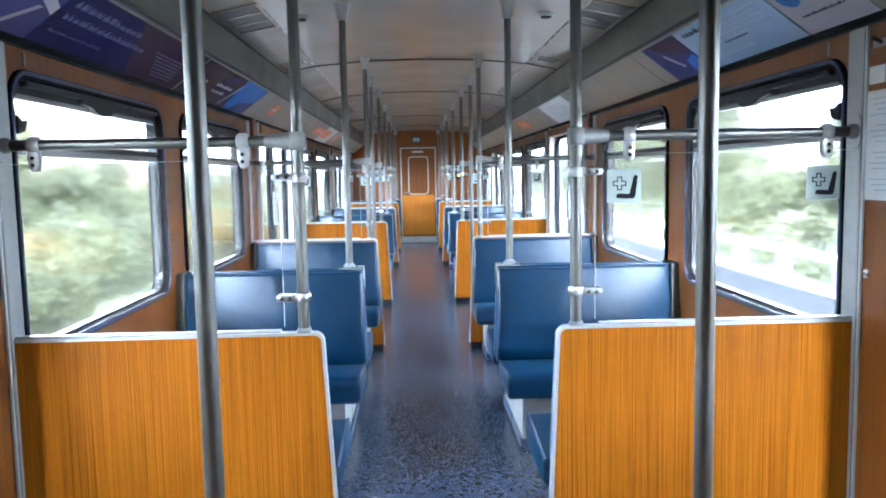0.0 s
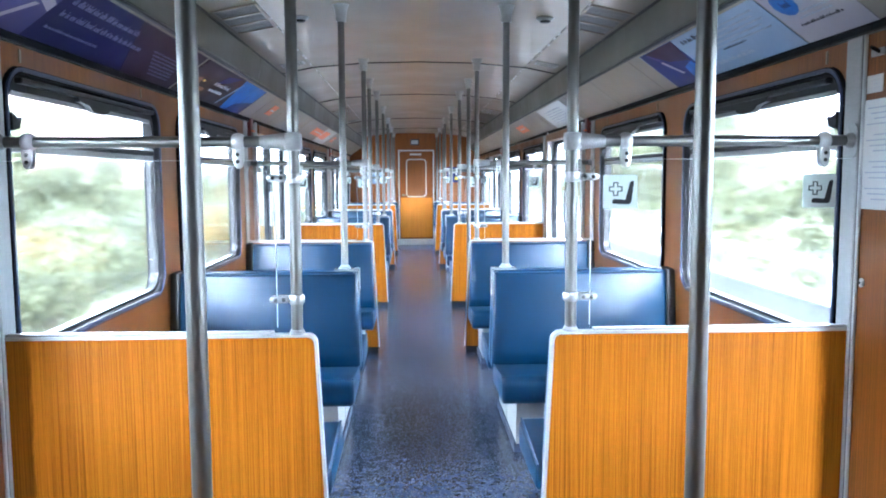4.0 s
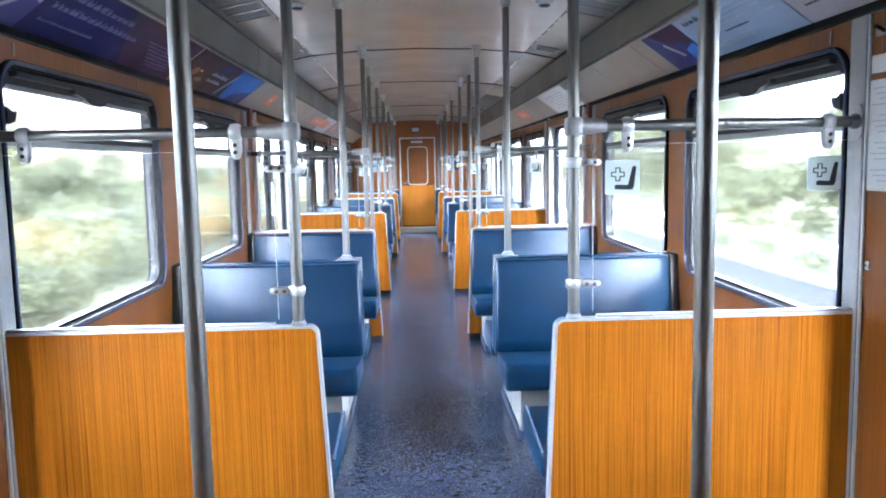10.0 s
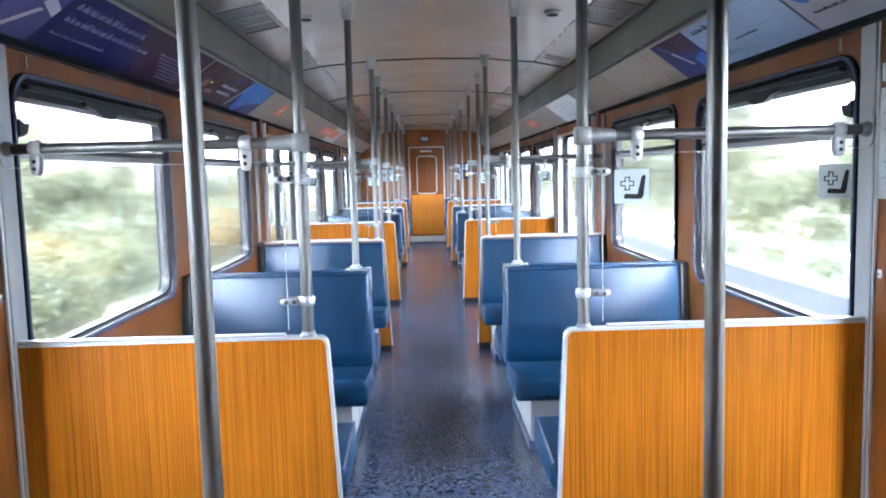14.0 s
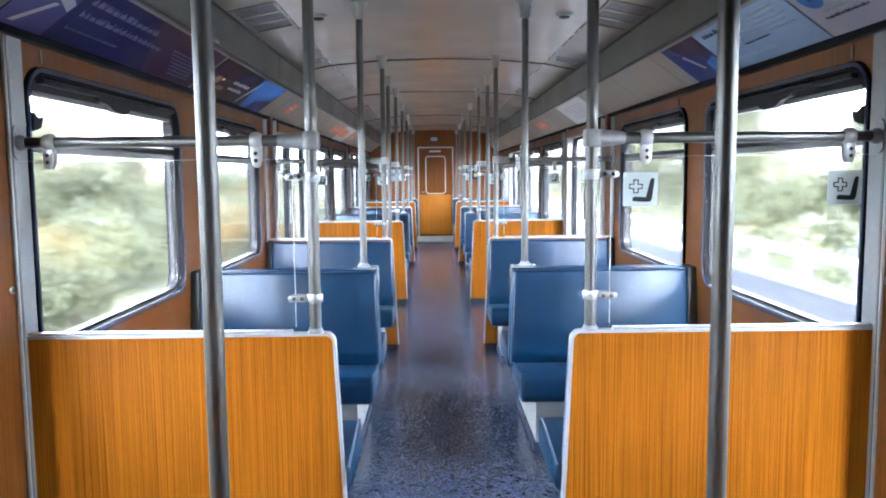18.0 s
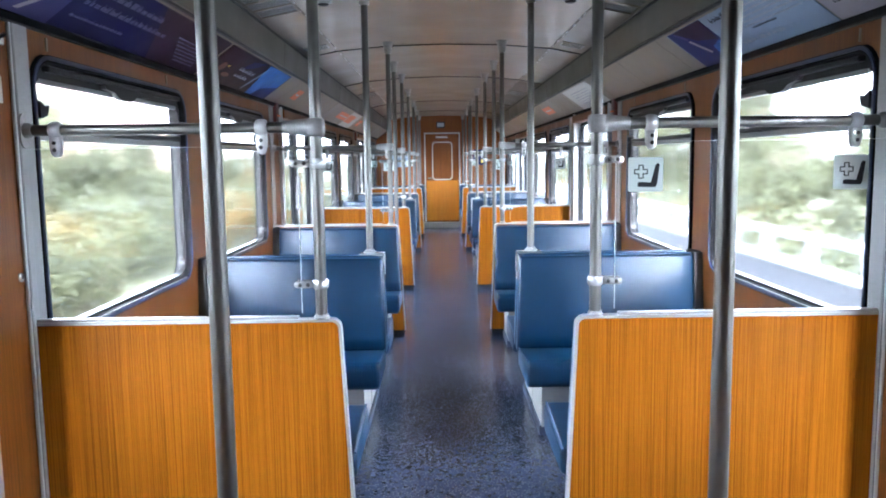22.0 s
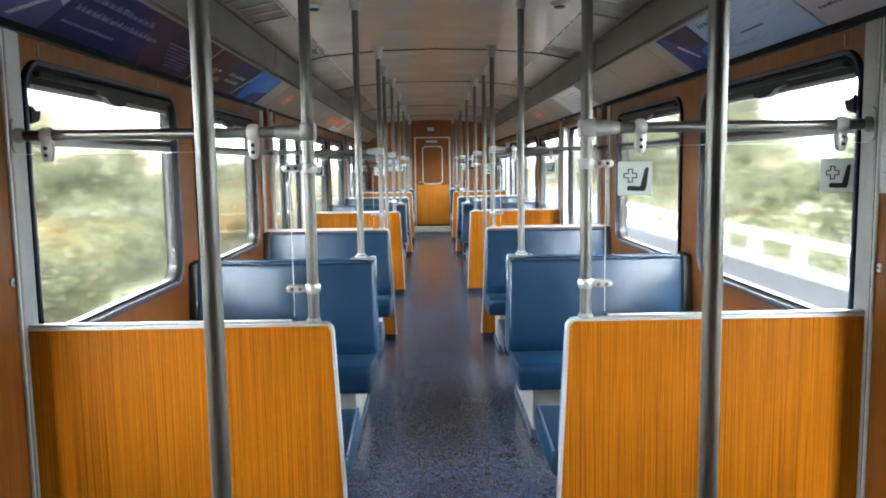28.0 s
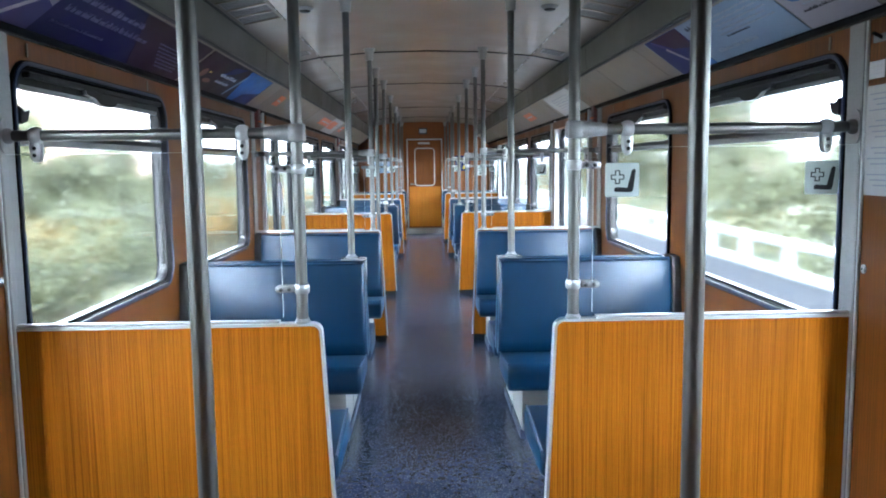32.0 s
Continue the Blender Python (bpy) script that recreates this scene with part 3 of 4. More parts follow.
# pillars beside each partition, cornices, cove panels and light strips
SPANS = [(b, b + BAY) for b in BAYS] + [(LAST, END)]
for s in (-1, 1):
    for b in [v for p in SPANS for v in p if REAR < v < END]:
        e = 1 if b in BAYS + [LAST] else -1
        post = boxed("pillar", (*sorted((s * (WALL - 0.012), s * (WALL - 0.001))), b - 0.022 if e > 0 else b - 0.062, b + 0.062 if e > 0 else b + 0.022, 0.0, CORN - 0.005), PILLAR, bevel=0.003)
        tagged(post, "brushed aluminium wall pillar where a partition meets the side wall", "pillar", "wall pillars", "structure")
        joint = boxed("rubber_joint", (*sorted((s * (WALL - 0.008), s * (WALL - 0.001))), b - e * 0.027 - 0.0045, b - e * 0.027 + 0.0045, 0.0, CORN - 0.006), SEAM, post)
        cap = boxed("edge_profile", (*sorted((s * (WALL - 0.012), s * (WALL - 0.001))), b - e * 0.037 - 0.005, b - e * 0.037 + 0.005, 0.0, CORN - 0.006), ALU, post, bevel=0.002)
    bm = bmesh.new()
    pts = [(1.372, 1.853), (1.352, 1.855), (1.338, 1.868), (1.340, 1.884), (1.372, 1.884)]
    prism(bm, pts, lambda u, v, w: (s * u, w, v), REAR, END)
    tagged(part("cornice_trim", bm, RUBBER), "dark grey cornice profile above the windows", "trim", kind="structure")
    bm = bmesh.new()
    box(bm, *sorted((s * 1.352, s * 1.3695)), REAR, END, 1.8475, 1.8525)
    tagged(part("cornice_bead", bm, GREYF), "thin dark grey bead under the cornice", "trim", kind="structure")
    # cover strips over the joints of the wood above the windows
    for b0, b1 in SPANS:
        for off in (0.20, 1.34, 2.05, 3.20):
            if REAR < b0 + off < b1 - 0.1:
                tagged(boxed("cover_strip", (*sorted((s * (WALL - 0.004), s * (WALL + 0.0))), b0 + off - 0.006, b0 + off + 0.006, 1.792, 1.836), COVE), "narrow pale cover strip over a panel joint", "trim", "cover strips", "structure")
    cove = empty("cove_" + ("left" if s < 0 else "right"), s * 1.23, REAR, 1.95, "sloping cream panels between windows and light strip", "ceiling panel", "", "structure")
    y = REAR
    pieces = []
    for b0, b1 in SPANS:
        cuts = [b0, b0 + 0.9, b0 + 1.8, b0 + 2.7, b0 + 3.64, b0 + 4.4, b0 + 5.14, b0 + PITCH] if b1 != END else [b0, b0 + 0.9, END]
        pieces += [(u, v) for u, v in zip(cuts, cuts[1:]) if v - u > 0.02]
    pieces = [(max(u, REAR), v) for u, v in pieces if v > REAR + 0.1]
    for u0, u1 in pieces:
        bm = bmesh.new()
        pts = [(1.350, 1.880), (1.345, 1.872), (1.118, 2.036), (1.118, 2.046), (1.128, 2.050)]
        prism(bm, pts, lambda u, v, w: (s * u, w, v), u0 + 0.003, u1 - 0.003)
        bmesh.ops.transform(bm, matrix=Matrix.Translation((-s * 1.23, -REAR, -1.95)), verts=bm.verts)
        part("panel", bm, COVE, cove)
    bm = bmesh.new()
    prism(bm, [(1.15, 2.04), (1.40, 1.87), (1.40, 1.89), (1.17, 2.06)], lambda u, v, w: (s * u, w, v), REAR, END)
    tagged(part("cove_backing", bm, SEAM), "dark backing behind the cove panels", "ceiling panel", kind="structure")
    # light strips, switched off
    y = REAR + 0.005
    k = 0
    while y < END - 0.2:
        y1 = min(y + 2.94, END - 0.01) if k else BAYS[0] + 2.94
        k += 1
        top = empty("strip_light", s * 1.11, y, 2.05, "long dull grey strip light, switched off, under the ceiling edge", "lamp", "strip lights")
        bm = bmesh.new()
        prism(bm, [(0.0, 0.010), (0.02, 0.0), (0.06, 0.0), (0.06, 0.19), (-0.008, 0.19), (-0.012, 0.178)], lambda u, v, w: (s * u, w, v), 0.004, y1 - y - 0.004)
        part("diffuser", bm, STRIP, top)
        for z0, z1, x0 in ((-0.012, 0.002, -0.006), (0.176, 0.190, -0.020)):
            bm = bmesh.new()
            box(bm, *sorted((s * x0, s * 0.02)), 0.0, y1 - y, z0, z1, 0.003)
            part("edge_profile", bm, SEAM, top, "dark edge profile")
        y = y1


# ---- end walls ----
def end_wall(name, y, e):
    """A wood end wall; e: the way into the car along y."""
    bm = bmesh.new()
    pts = [(-WALL - 0.08, -0.05), (WALL + 0.08, -0.05), (WALL + 0.10, 1.93), (1.16, 2.40), (0, 2.52), (-1.16, 2.40), (-WALL - 0.10, 1.93)]
    prism(bm, pts, lambda u, v, w: (u, y - e * w, v), 0.0, 0.06)
    return tagged(part(name, bm, ENDWOOD), "wood-laminate end wall of the carriage in shaded brown", "wall", kind="structure")


end_wall("wall_end", END, -1)
end_wall("wall_rear", REAR, 1)

cab = empty("door_cab", 0.016, END, 0, "closed orange wood door with a rounded brown window", "door", kind="structure")
cab_at = lambda u, v, w: (u, -w, v)
bm = bmesh.new()
ring(bm, square_match(-0.345, 0.345, 0.12, 1.95), round_rect(-0.20, 0.20, 1.01, 1.78, 0.07), cab_at, 0.004, 0.03)
leaf = part("door_leaf", bm, ENDWOOD, cab)
bm = bmesh.new()
box(bm, -0.335, 0.335, -0.0335, -0.0305, 0.15, 0.985, 0.001)
part("kick_panel", bm, DOORWOOD, leaf, "bright orange lower panel")
bm = bmesh.new()
ring(bm, round_rect(-0.215, 0.215, 0.995, 1.795, 0.08), round_rect(-0.192, 0.192, 1.018, 1.772, 0.06), cab_at, 0.031, 0.042)
part("window_frame", bm, ALU, leaf)
# dark window glass drawn as an opaque brown plate
bm = bmesh.new()
prism(bm, round_rect(-0.20, 0.20, 1.01, 1.78, 0.06), cab_at, 0.006, 0.014)
part("pane", bm, BROWN, leaf, "opaque brown pane of the door window")
for x0, x1, z0, z1 in ((-0.375, -0.348, 0.0, 1.98), (0.348, 0.375, 0.0, 1.98), (-0.375, 0.375, 1.955, 1.982)):
    bm = bmesh.new()
    box(bm, x0, x1, -0.045, -0.001, z0, z1, 0.004)
    part("door_frame", bm, ALU, cab)
bm = bmesh.new()
lathe(bm, [(0.022, 0), (0.022, 0.012), (0.011, 0.014), (0.011, 0.045)], (-0.285, -0.03, 1.04), "-Y", 12)
box(bm, -0.295, -0.19, -0.082, -0.068, 1.03, 1.052, 0.004)
part("door_handle", bm, CHROME, leaf)
bm = bmesh.new()
box(bm, -0.13, 0.11, -0.036, -0.031, 1.87, 1.905)
part("name_plate", bm, PAPER, leaf, "small white plate on the door")
tagged(boxed("step", (-0.38, 0.38, END - 0.16, END - 0.002, 0.0, 0.115), BASE, bevel=0.008), "pale grey step in front of the cab door", "step", kind="structure")
clock = empty("indicator_box", -0.012, END, 2.075, "small grey metal indicator box above the cab door", "indicator")
bm = bmesh.new()
box(bm, -0.09, 0.09, -0.05, -0.001, 0.0, 0.13, 0.01, 2)
part("housing", bm, GREYF, clock)
bm = bmesh.new()
box(bm, -0.07, 0.07, -0.053, -0.0505, 0.025, 0.105)
part("display", bm, GREYINK, clock)
for x, w, z0, z1, m, lab in ((0.66, 0.30, 1.30, 1.62, COBALT, "blue poster with yellow corner on the end wall"), (-1.04, 0.36, 1.28, 1.60, PALEBLUE, "pale blue notice on the end wall")):
    p = empty("poster", x, END, z0, lab, "poster", "end wall posters")
    bm = bmesh.new()
    box(bm, 0, w, -0.006, -0.001, 0, z1 - z0)
    part("sheet", bm, m, p)
    bm = bmesh.new()
    box(bm, w * 0.55, w * 0.9, -0.008, -0.0062, 0.05, 0.12)
    part("printed_block", bm, YELLOW if m is COBALT else PAPER, p)
    bm = bmesh.new()
    box(bm, w * 0.1, w * 0.8, -0.008, -0.0062, 0.2, 0.24)
    part("printed_line", bm, PAPER if m is COBALT else GREYINK, p)


# ---- partitions with glass screens, rails and poles ----
def partition(s):
    """Wood panel with a metal edge; its middle stands at y = 0."""
    top = empty("partition", 0, 0, 0, "waist-high orange teak-laminate partition with aluminium edge", "partition", "bay partitions")
    turn = [radians(a) for a in (0, 15, 30, 45, 60, 75, 90)]
    edge = [(1.3565, 0.900)] + [(0.410 - 0.023 * math.sin(a), 0.877 + 0.023 * math.cos(a)) for a in turn] + [(0.3495, 0.055)]
    bm = bmesh.new()
    prism(bm, edge + [(1.3565, 0.055)], lambda u, v, w: (s * u, w, v), -0.012, 0.012)
    part("panel", bm, TEAK, top)
    bm = bmesh.new()
    outer = [(1.3565, 0.909)] + [(0.410 - 0.032 * math.sin(a), 0.877 + 0.032 * math.cos(a)) for a in turn] + [(0.340, 0.055)]
    prism(bm, outer + list(reversed(edge)), lambda u, v, w: (s * u, w, v), -0.018, 0.018)
    part("metal_edge", bm, ALU, top)
    bm = bmesh.new()
    box(bm, *sorted((s * 0.352, s * 1.3565)), -0.010, 0.010, 0.0, 0.054)
    part("plinth", bm, RUBBER, top)
    bm = bmesh.new()
    box(bm, *sorted((s * 0.515, s * 1.3565)), -0.012, 0.012, 0.9095, 0.919, 0.002)
    part("glass_channel", bm, ALU, top)
    return top


def glass_screen(s, stickers):
    top = empty("glass_screen", 0, 0, 0.925, "clear glass screen standing on a partition" + (" with two priority-seat stickers" if stickers else ""), "glass screen", "glass screens")
    r, z1 = 0.05, 0.537
    pts = [(0.505, -0.010), (1.353, -0.010), (1.353, z1)] + [(0.505 + r - r * math.sin(radians(a)), z1 - r + r * math.cos(radians(a))) for a in (0, 22, 45, 68, 90)]
    bm = bmesh.new()
    prism(bm, pts, lambda u, v, w: (s * u, w, v), -0.004, 0.004)
    pane = part("pane", bm, GLASS, top)
    pane.visible_shadow = False
    bm = bmesh.new()
    box(bm, *sorted((s * 0.5035, s * 0.5048)), -0.0042, 0.0042, 0.004, z1 - r)
    part("polished_edge", bm, POLISH, top, "bright polished glass edge")
    bm = bmesh.new()
    box(bm, *sorted((s * 0.556, s * 1.353)), -0.0042, 0.0042, z1 + 0.0004, z1 + 0.0014)
    part("polished_edge", bm, POLISH, top, "bright polished glass edge")
    for x0 in ((0.542, 1.194) if stickers else ()):
        a0 = x0 if s > 0 else -x0 - 0.11
        bm = bmesh.new()
        prism(bm, round_rect(a0, a0 + 0.110, 0.380, 0.488, 0.006, 2), lambda u, v, w: (u, w, v), -0.0062, -0.0045)
        st = part("sticker", bm, STICK, top, "pale priority-seat sticker with cross and seat sign")
        c, z = a0 + 0.040, 0.443
        bm = bmesh.new()
        k, q = 0.022, 0.0085
        cross = [(-q, q), (-q, k), (q, k), (q, q), (k, q), (k, -q), (q, -q), (q, -k), (-q, -k), (-q, -q), (-k, -q), (-k, q)]
        ring(bm, [(c + u, z + v) for u, v in cross], [(c + u * (1 - 0.0035 / max(abs(u), 0.008)), z + v * (1 - 0.0035 / max(abs(v), 0.008))) for u, v in cross], lambda u, v, w: (u, w, v), -0.0075, -0.0063)
        part("cross_sign", bm, INK, st)
        bm = bmesh.new()
        seat = [(0.030, 0.016), (0.030, 0.027), (0.036, 0.031), (0.072, 0.029), (0.086, 0.084), (0.092, 0.090), (0.099, 0.086), (0.092, 0.026), (0.086, 0.014), (0.060, 0.014)]
        prism(bm, [(a0 + u, 0.380 + v) for u, v in seat], lambda u, v, w: (u, w, v), -0.0075, -0.0063)
        part("seat_sign", bm, INK, st)
    return top


def rail_set(s):
    """Rail over the glass from the wall pillar to the pole, with its fittings."""
    zr = 1.521
    top = empty("handrail", 0, 0, zr, "satin steel handrail over the glass screen with cast clamps", "handrail", "cross rails")
    bm = bmesh.new()
    tube(bm, (s * 0.50, 0, 0), (s * 1.352, 0, 0), 0.0175)
    part("tube", bm, STEEL, top)
    bm = bmesh.new()
    prism(bm, [(y, z) for y, z in round_rect(-0.030, 0.030, -0.055, 0.055, 0.029)], lambda u, v, w: (s * w, u, v), 1.3525, 1.3572)
    lathe(bm, [(0.025, 0), (0.025, 0.012), (0.020, 0.024)], (s * 1.3525, 0, 0), "-X" if s > 0 else "X")
    part("wall_flange", bm, LATCH, top)
    bm = bmesh.new()
    box(bm, *sorted((s * 0.417, s * 0.467)), -0.027, 0.027, -0.028, 0.028, 0.007, 2)
    tube(bm, (s * 0.462, 0, 0), (s * 0.545, 0, 0), 0.0285, 0.0195, 18)
    part("pole_joint", bm, LATCH, top)
    for x in (1.258, 0.613):
        bm = bmesh.new()
        lathe(bm, [(0.0185, 0), (0.0235, 0.003), (0.0268, 0.010), (0.0276, 0.019), (0.0268, 0.028), (0.0235, 0.035), (0.0185, 0.038)], (s * x - 0.019, 0, 0), "X", 20)
        cl = part("glass_clamp", bm, CAST, top)
        for y0, y1 in ((-0.018, -0.0055), (0.0055, 0.016)):
            bm = bmesh.new()
            tongue = [(-0.0150, -0.022), (-0.0165, -0.040), (-0.0150, -0.060), (-0.0115, -0.074), (-0.0060, -0.0815), (0.0, -0.0835), (0.0060, -0.0815), (0.0115, -0.074), (0.0150, -0.060), (0.0165, -0.040), (0.0150, -0.022)]
            prism(bm, [(s * x + u, v) for u, v in tongue], lambda u, v, w: (u, w, v), y0, y1)
            bmesh.ops.recalc_face_normals(bm, faces=bm.faces)
            bmesh.ops.bevel(bm, geom=[e for e in bm.edges if abs(e.verts[0].co.y - e.verts[1].co.y) < 1e-6], offset=0.004, segments=2, profile=0.5, affect="EDGES")
            part("tongue", bm, CAST, cl)
        for z in (-0.040, -0.062):
            bm = bmesh.new()
            lathe(bm, [(0.0065, 0), (0.0065, 0.002), (0.0048, 0.0042), (0.0020, 0.0050)], (s * x, -0.0182, z), "-Y", 10)
            part("screw", bm, SCREW, cl)
            bm = bmesh.new()
            lathe(bm, [(0.0022, 0.0045), (0.0022, 0.0054)], (s * x, -0.0182, z), "-Y", 6)
            part("socket", bm, BLACK, cl)
    return top


def pole(foot, label, h0, screen=0):
    """Upright pole from h0 to the ceiling; screen: side on which it also holds a glass screen."""
    top = empty("grab_pole", 0, 0, h0, label, "pole", "grab poles")
    h = 2.325 - h0
    bm = bmesh.new()
    tube(bm, (0, 0, 0.004), (0, 0, h - 0.01), 0.0183, seg=18)
    part("tube", bm, STEEL, top)
    bm = bmesh.new()
    lathe(bm, [(0.0190, h - 0.092), (0.0270, h - 0.091), (0.0280, h - 0.086), (0.0285, h - 0.062), (0.0335, h - 0.030), (0.0420, h - 0.010), (0.0450, h - 0.008), (0.0450, h - 0.001)], (0, 0, 0), "Z", 20)
    part("ceiling_cap", bm, CAP, top)
    bm = bmesh.new()
    lathe(bm, [(0.025, 0.0), (0.025, 0.006), (0.022, 0.009), (0.0215, 0.014)] if screen else [(0.034, 0.0), (0.034, 0.006), (0.024, 0.012), (0.023, 0.02)], (0, 0, 0))
    part("foot", bm, LATCH, top)
    if screen:
        for z in (1.022, 1.408):
            bm = bmesh.new()
            lathe(bm, [(0.0190, -0.0160), (0.0235, -0.0150), (0.0262, -0.0095), (0.0268, 0.0), (0.0262, 0.0095), (0.0235, 0.0150), (0.0190, 0.0160)], (0, 0, z - h0), "Z", 20)
            cl = part("glass_clamp", bm, CHROME, top)
            for y0, y1 in ((-0.021, -0.0052), (0.0052, 0.019)):
                bm = bmesh.new()
                prism(bm, round_rect(min(screen * 0.020, screen * 0.084), max(screen * 0.020, screen * 0.084), z - h0 - 0.0118, z - h0 + 0.0118, 0.0115, 5), lambda u, v, w: (u, w, v), y0, y1)
                bmesh.ops.recalc_face_normals(bm, faces=bm.faces)
                bmesh.ops.bevel(bm, geom=[e for e in bm.edges if abs(e.verts[0].co.y - e.verts[1].co.y) < 1e-6], offset=0.004, segments=2, profile=0.5, affect="EDGES")
                part("cheek", bm, CHROME, cl)
            for x in (0.038, 0.064):
                bm = bmesh.new()
                lathe(bm, [(0.0068, 0), (0.0068, 0.002), (0.0050, 0.0042), (0.0020, 0.0050)], (screen * x, -0.0212, z - h0), "-Y", 10)
                part("screw", bm, SCREW, cl)
                bm = bmesh.new()
                lathe(bm, [(0.0024, 0.0045), (0.0024, 0.0054)], (screen * x, -0.0212, z - h0), "-Y", 6)
                part("socket", bm, BLACK, cl)
    return top


def bench(s, e, aisle=0.360, back_in=0.012):
    """A two-seat bench with its back at y = 0, looking along e * y."""
    top = empty("bench_seat", 0, 0, 0, "dark blue vinyl two-person bench on a pale grey base", "bench", "benches")
    at = lambda u, v, w: (s * w, e * u, v)

    def slab(pts, x0, x1, bevel):
        bm = bmesh.new()
        prism(bm, pts, at, x0, x1)
        bmesh.ops.recalc_face_normals(bm, faces=bm.faces)
        bmesh.ops.bevel(bm, geom=bm.edges[:], offset=bevel, segments=3, profile=0.5, affect="EDGES")
        return bm

    bm = slab([(0.004, 0.36), (0.09, 0.36), (0.116, 0.45), (0.102, 0.60), (0.060, 0.888), (0.004, 0.895)], aisle + back_in, 1.318, 0.016)
    for v in bm.verts:
        if abs(v.co.x) < 0.5:
            v.co.x += s * 0.028 * (v.co.z - 0.895)
    back = part("backrest", bm, VINYL, top)
    bm = bmesh.new()
    tube(bm, at(0.060, 0.893, aisle + back_in + 0.02), at(0.060, 0.893, 1.308), 0.005, seg=6)
    part("piping", bm, PIPING, back)
    # dark piece that fills the space from bench to side wall
    bm = slab([(0.004, 0.34), (0.095, 0.34), (0.125, 0.45), (0.112, 0.60), (0.072, 0.900), (0.004, 0.905)], 1.319, 1.366, 0.008)
    part("end_cap", bm, SEAM, top, "dark piece filling the space between bench and side wall")
    seat = part("cushion", slab([(0.128, 0.300), (0.55, 0.300), (0.582, 0.325), (0.582, 0.418), (0.545, 0.438), (0.128, 0.398)], aisle - 0.002, 1.335, 0.020), VINYL, top)
    bm = bmesh.new()
    tube(bm, at(0.13, 0.397, aisle + 0.004), at(0.545, 0.436, aisle + 0.004), 0.005, seg=6)
    part("piping", bm, PIPING, seat)
    bm = bmesh.new()
    prism(bm, [(0.01, 0.0), (0.375, 0.0), (0.40, 0.275), (0.40, 0.299), (0.01, 0.299)], at, 0.452, 1.335)
    base = part("base", bm, BASE, top)
    bm = bmesh.new()
    prism(bm, [(0.008, 0.0), (0.385, 0.0), (0.378, 0.05), (0.008, 0.05)], at, 0.442, 1.334)
    part("skirting", bm, SKIRT, base, "dark blue coved skirting")
    return top


def seat_bracket(s):
    top = empty("corner_bracket", 0, 0, 0.9, "bright angled metal bracket capping the corner of back-to-back benches", "bracket", "corner brackets")
    bm = bmesh.new()
    box(bm, *sorted((s * 0.362, s * 0.50)), -0.035, 0.035, 0.0, 0.012, 0.004)
    part("top_plate", bm, CHROME, top)
    bm = bmesh.new()
    box(bm, *sorted((s * 0.3610, s * 0.3700)), -0.030, 0.030, -0.14, -0.0005, 0.003)
    part("side_plate", bm, CHROME, top)
    return top


SINGLE = {}


def place_copy(key, make, m):
    """The first of a kind is built, the others are copies of it."""
    if key not in SINGLE:
        SINGLE[key] = make()
        first = SINGLE[key]
        first.matrix_basis = m @ pose(0, 0, first.location.z)
        SINGLE[key + "_z"] = first.location.z - m.translation.z
        return first
    return copy_thing(SINGLE[key], m @ pose(0, 0, SINGLE[key + "_z"]))


edges = [(b, 1) for b in BAYS] + [(b + BAY, -1) for b in BAYS] + [(LAST, 1)]
edges = [(y, e) for y, e in edges if y > REAR]
for s in (-1, 1):
    n = "L" if s < 0 else "R"
    for y, e in edges:
        place_copy("part" + n, lambda: partition(s), pose(0, y, 0))
        stick = e > 0 and (s > 0 or y > 3)
        place_copy("glass%s%d" % (n, stick), lambda: glass_screen(s, stick), pose(0, y, 0))
        place_copy("rail" + n, lambda: rail_set(s), pose(0, y, 0))
        place_copy("pole" + n, lambda: pole(0, "satin steel pole from partition to ceiling holding a glass screen", 0.9095, s), pose(s * 0.442, y, 0))
        place_copy("bench_by_panel%s%d" % (n, e), lambda: bench(s, e, back_in=0.026), pose(0, y + e * 0.020, 0))
    for b in BAYS + [LAST]:
        m = b + 1.75
        if b == BAYS[0]:
            place_copy("bench%s%d" % (n, 1), lambda: bench(s, 1), pose(0, m + 0.003, 0))
            continue
        place_copy("bench%s%d" % (n, -1), lambda: bench(s, -1), pose(0, m - 0.003, 0))
        if b != LAST:
            place_copy("bench%s%d" % (n, 1), lambda: bench(s, 1), pose(0, m + 0.003, 0))
        place_copy("bracket" + n, lambda: seat_bracket(s), pose(0, m, 0))
        place_copy("seatpole", lambda: pole(0, "satin steel pole from seat corner to ceiling", 0.912), pose(s * 0.442, m, 0))
    for b in BAYS:
        place_copy("floorpole", lambda: pole(0, "satin steel floor-to-ceiling pole in the door area", 0.0), pose(s * 0.464, b + BAY + 1.187, 0))


# ---- posters on the cove, notices, ceiling fittings ----
def on_cove(s, u, v, lift):
    """A point on the sloping cove: u along the car, v from 0 at the cornice to 1 at the light strip."""
    return (s * (1.345 + (1.118 - 1.345) * v - 0.585 * lift), u, 1.872 + (2.036 - 1.872) * v - 0.81 * lift)


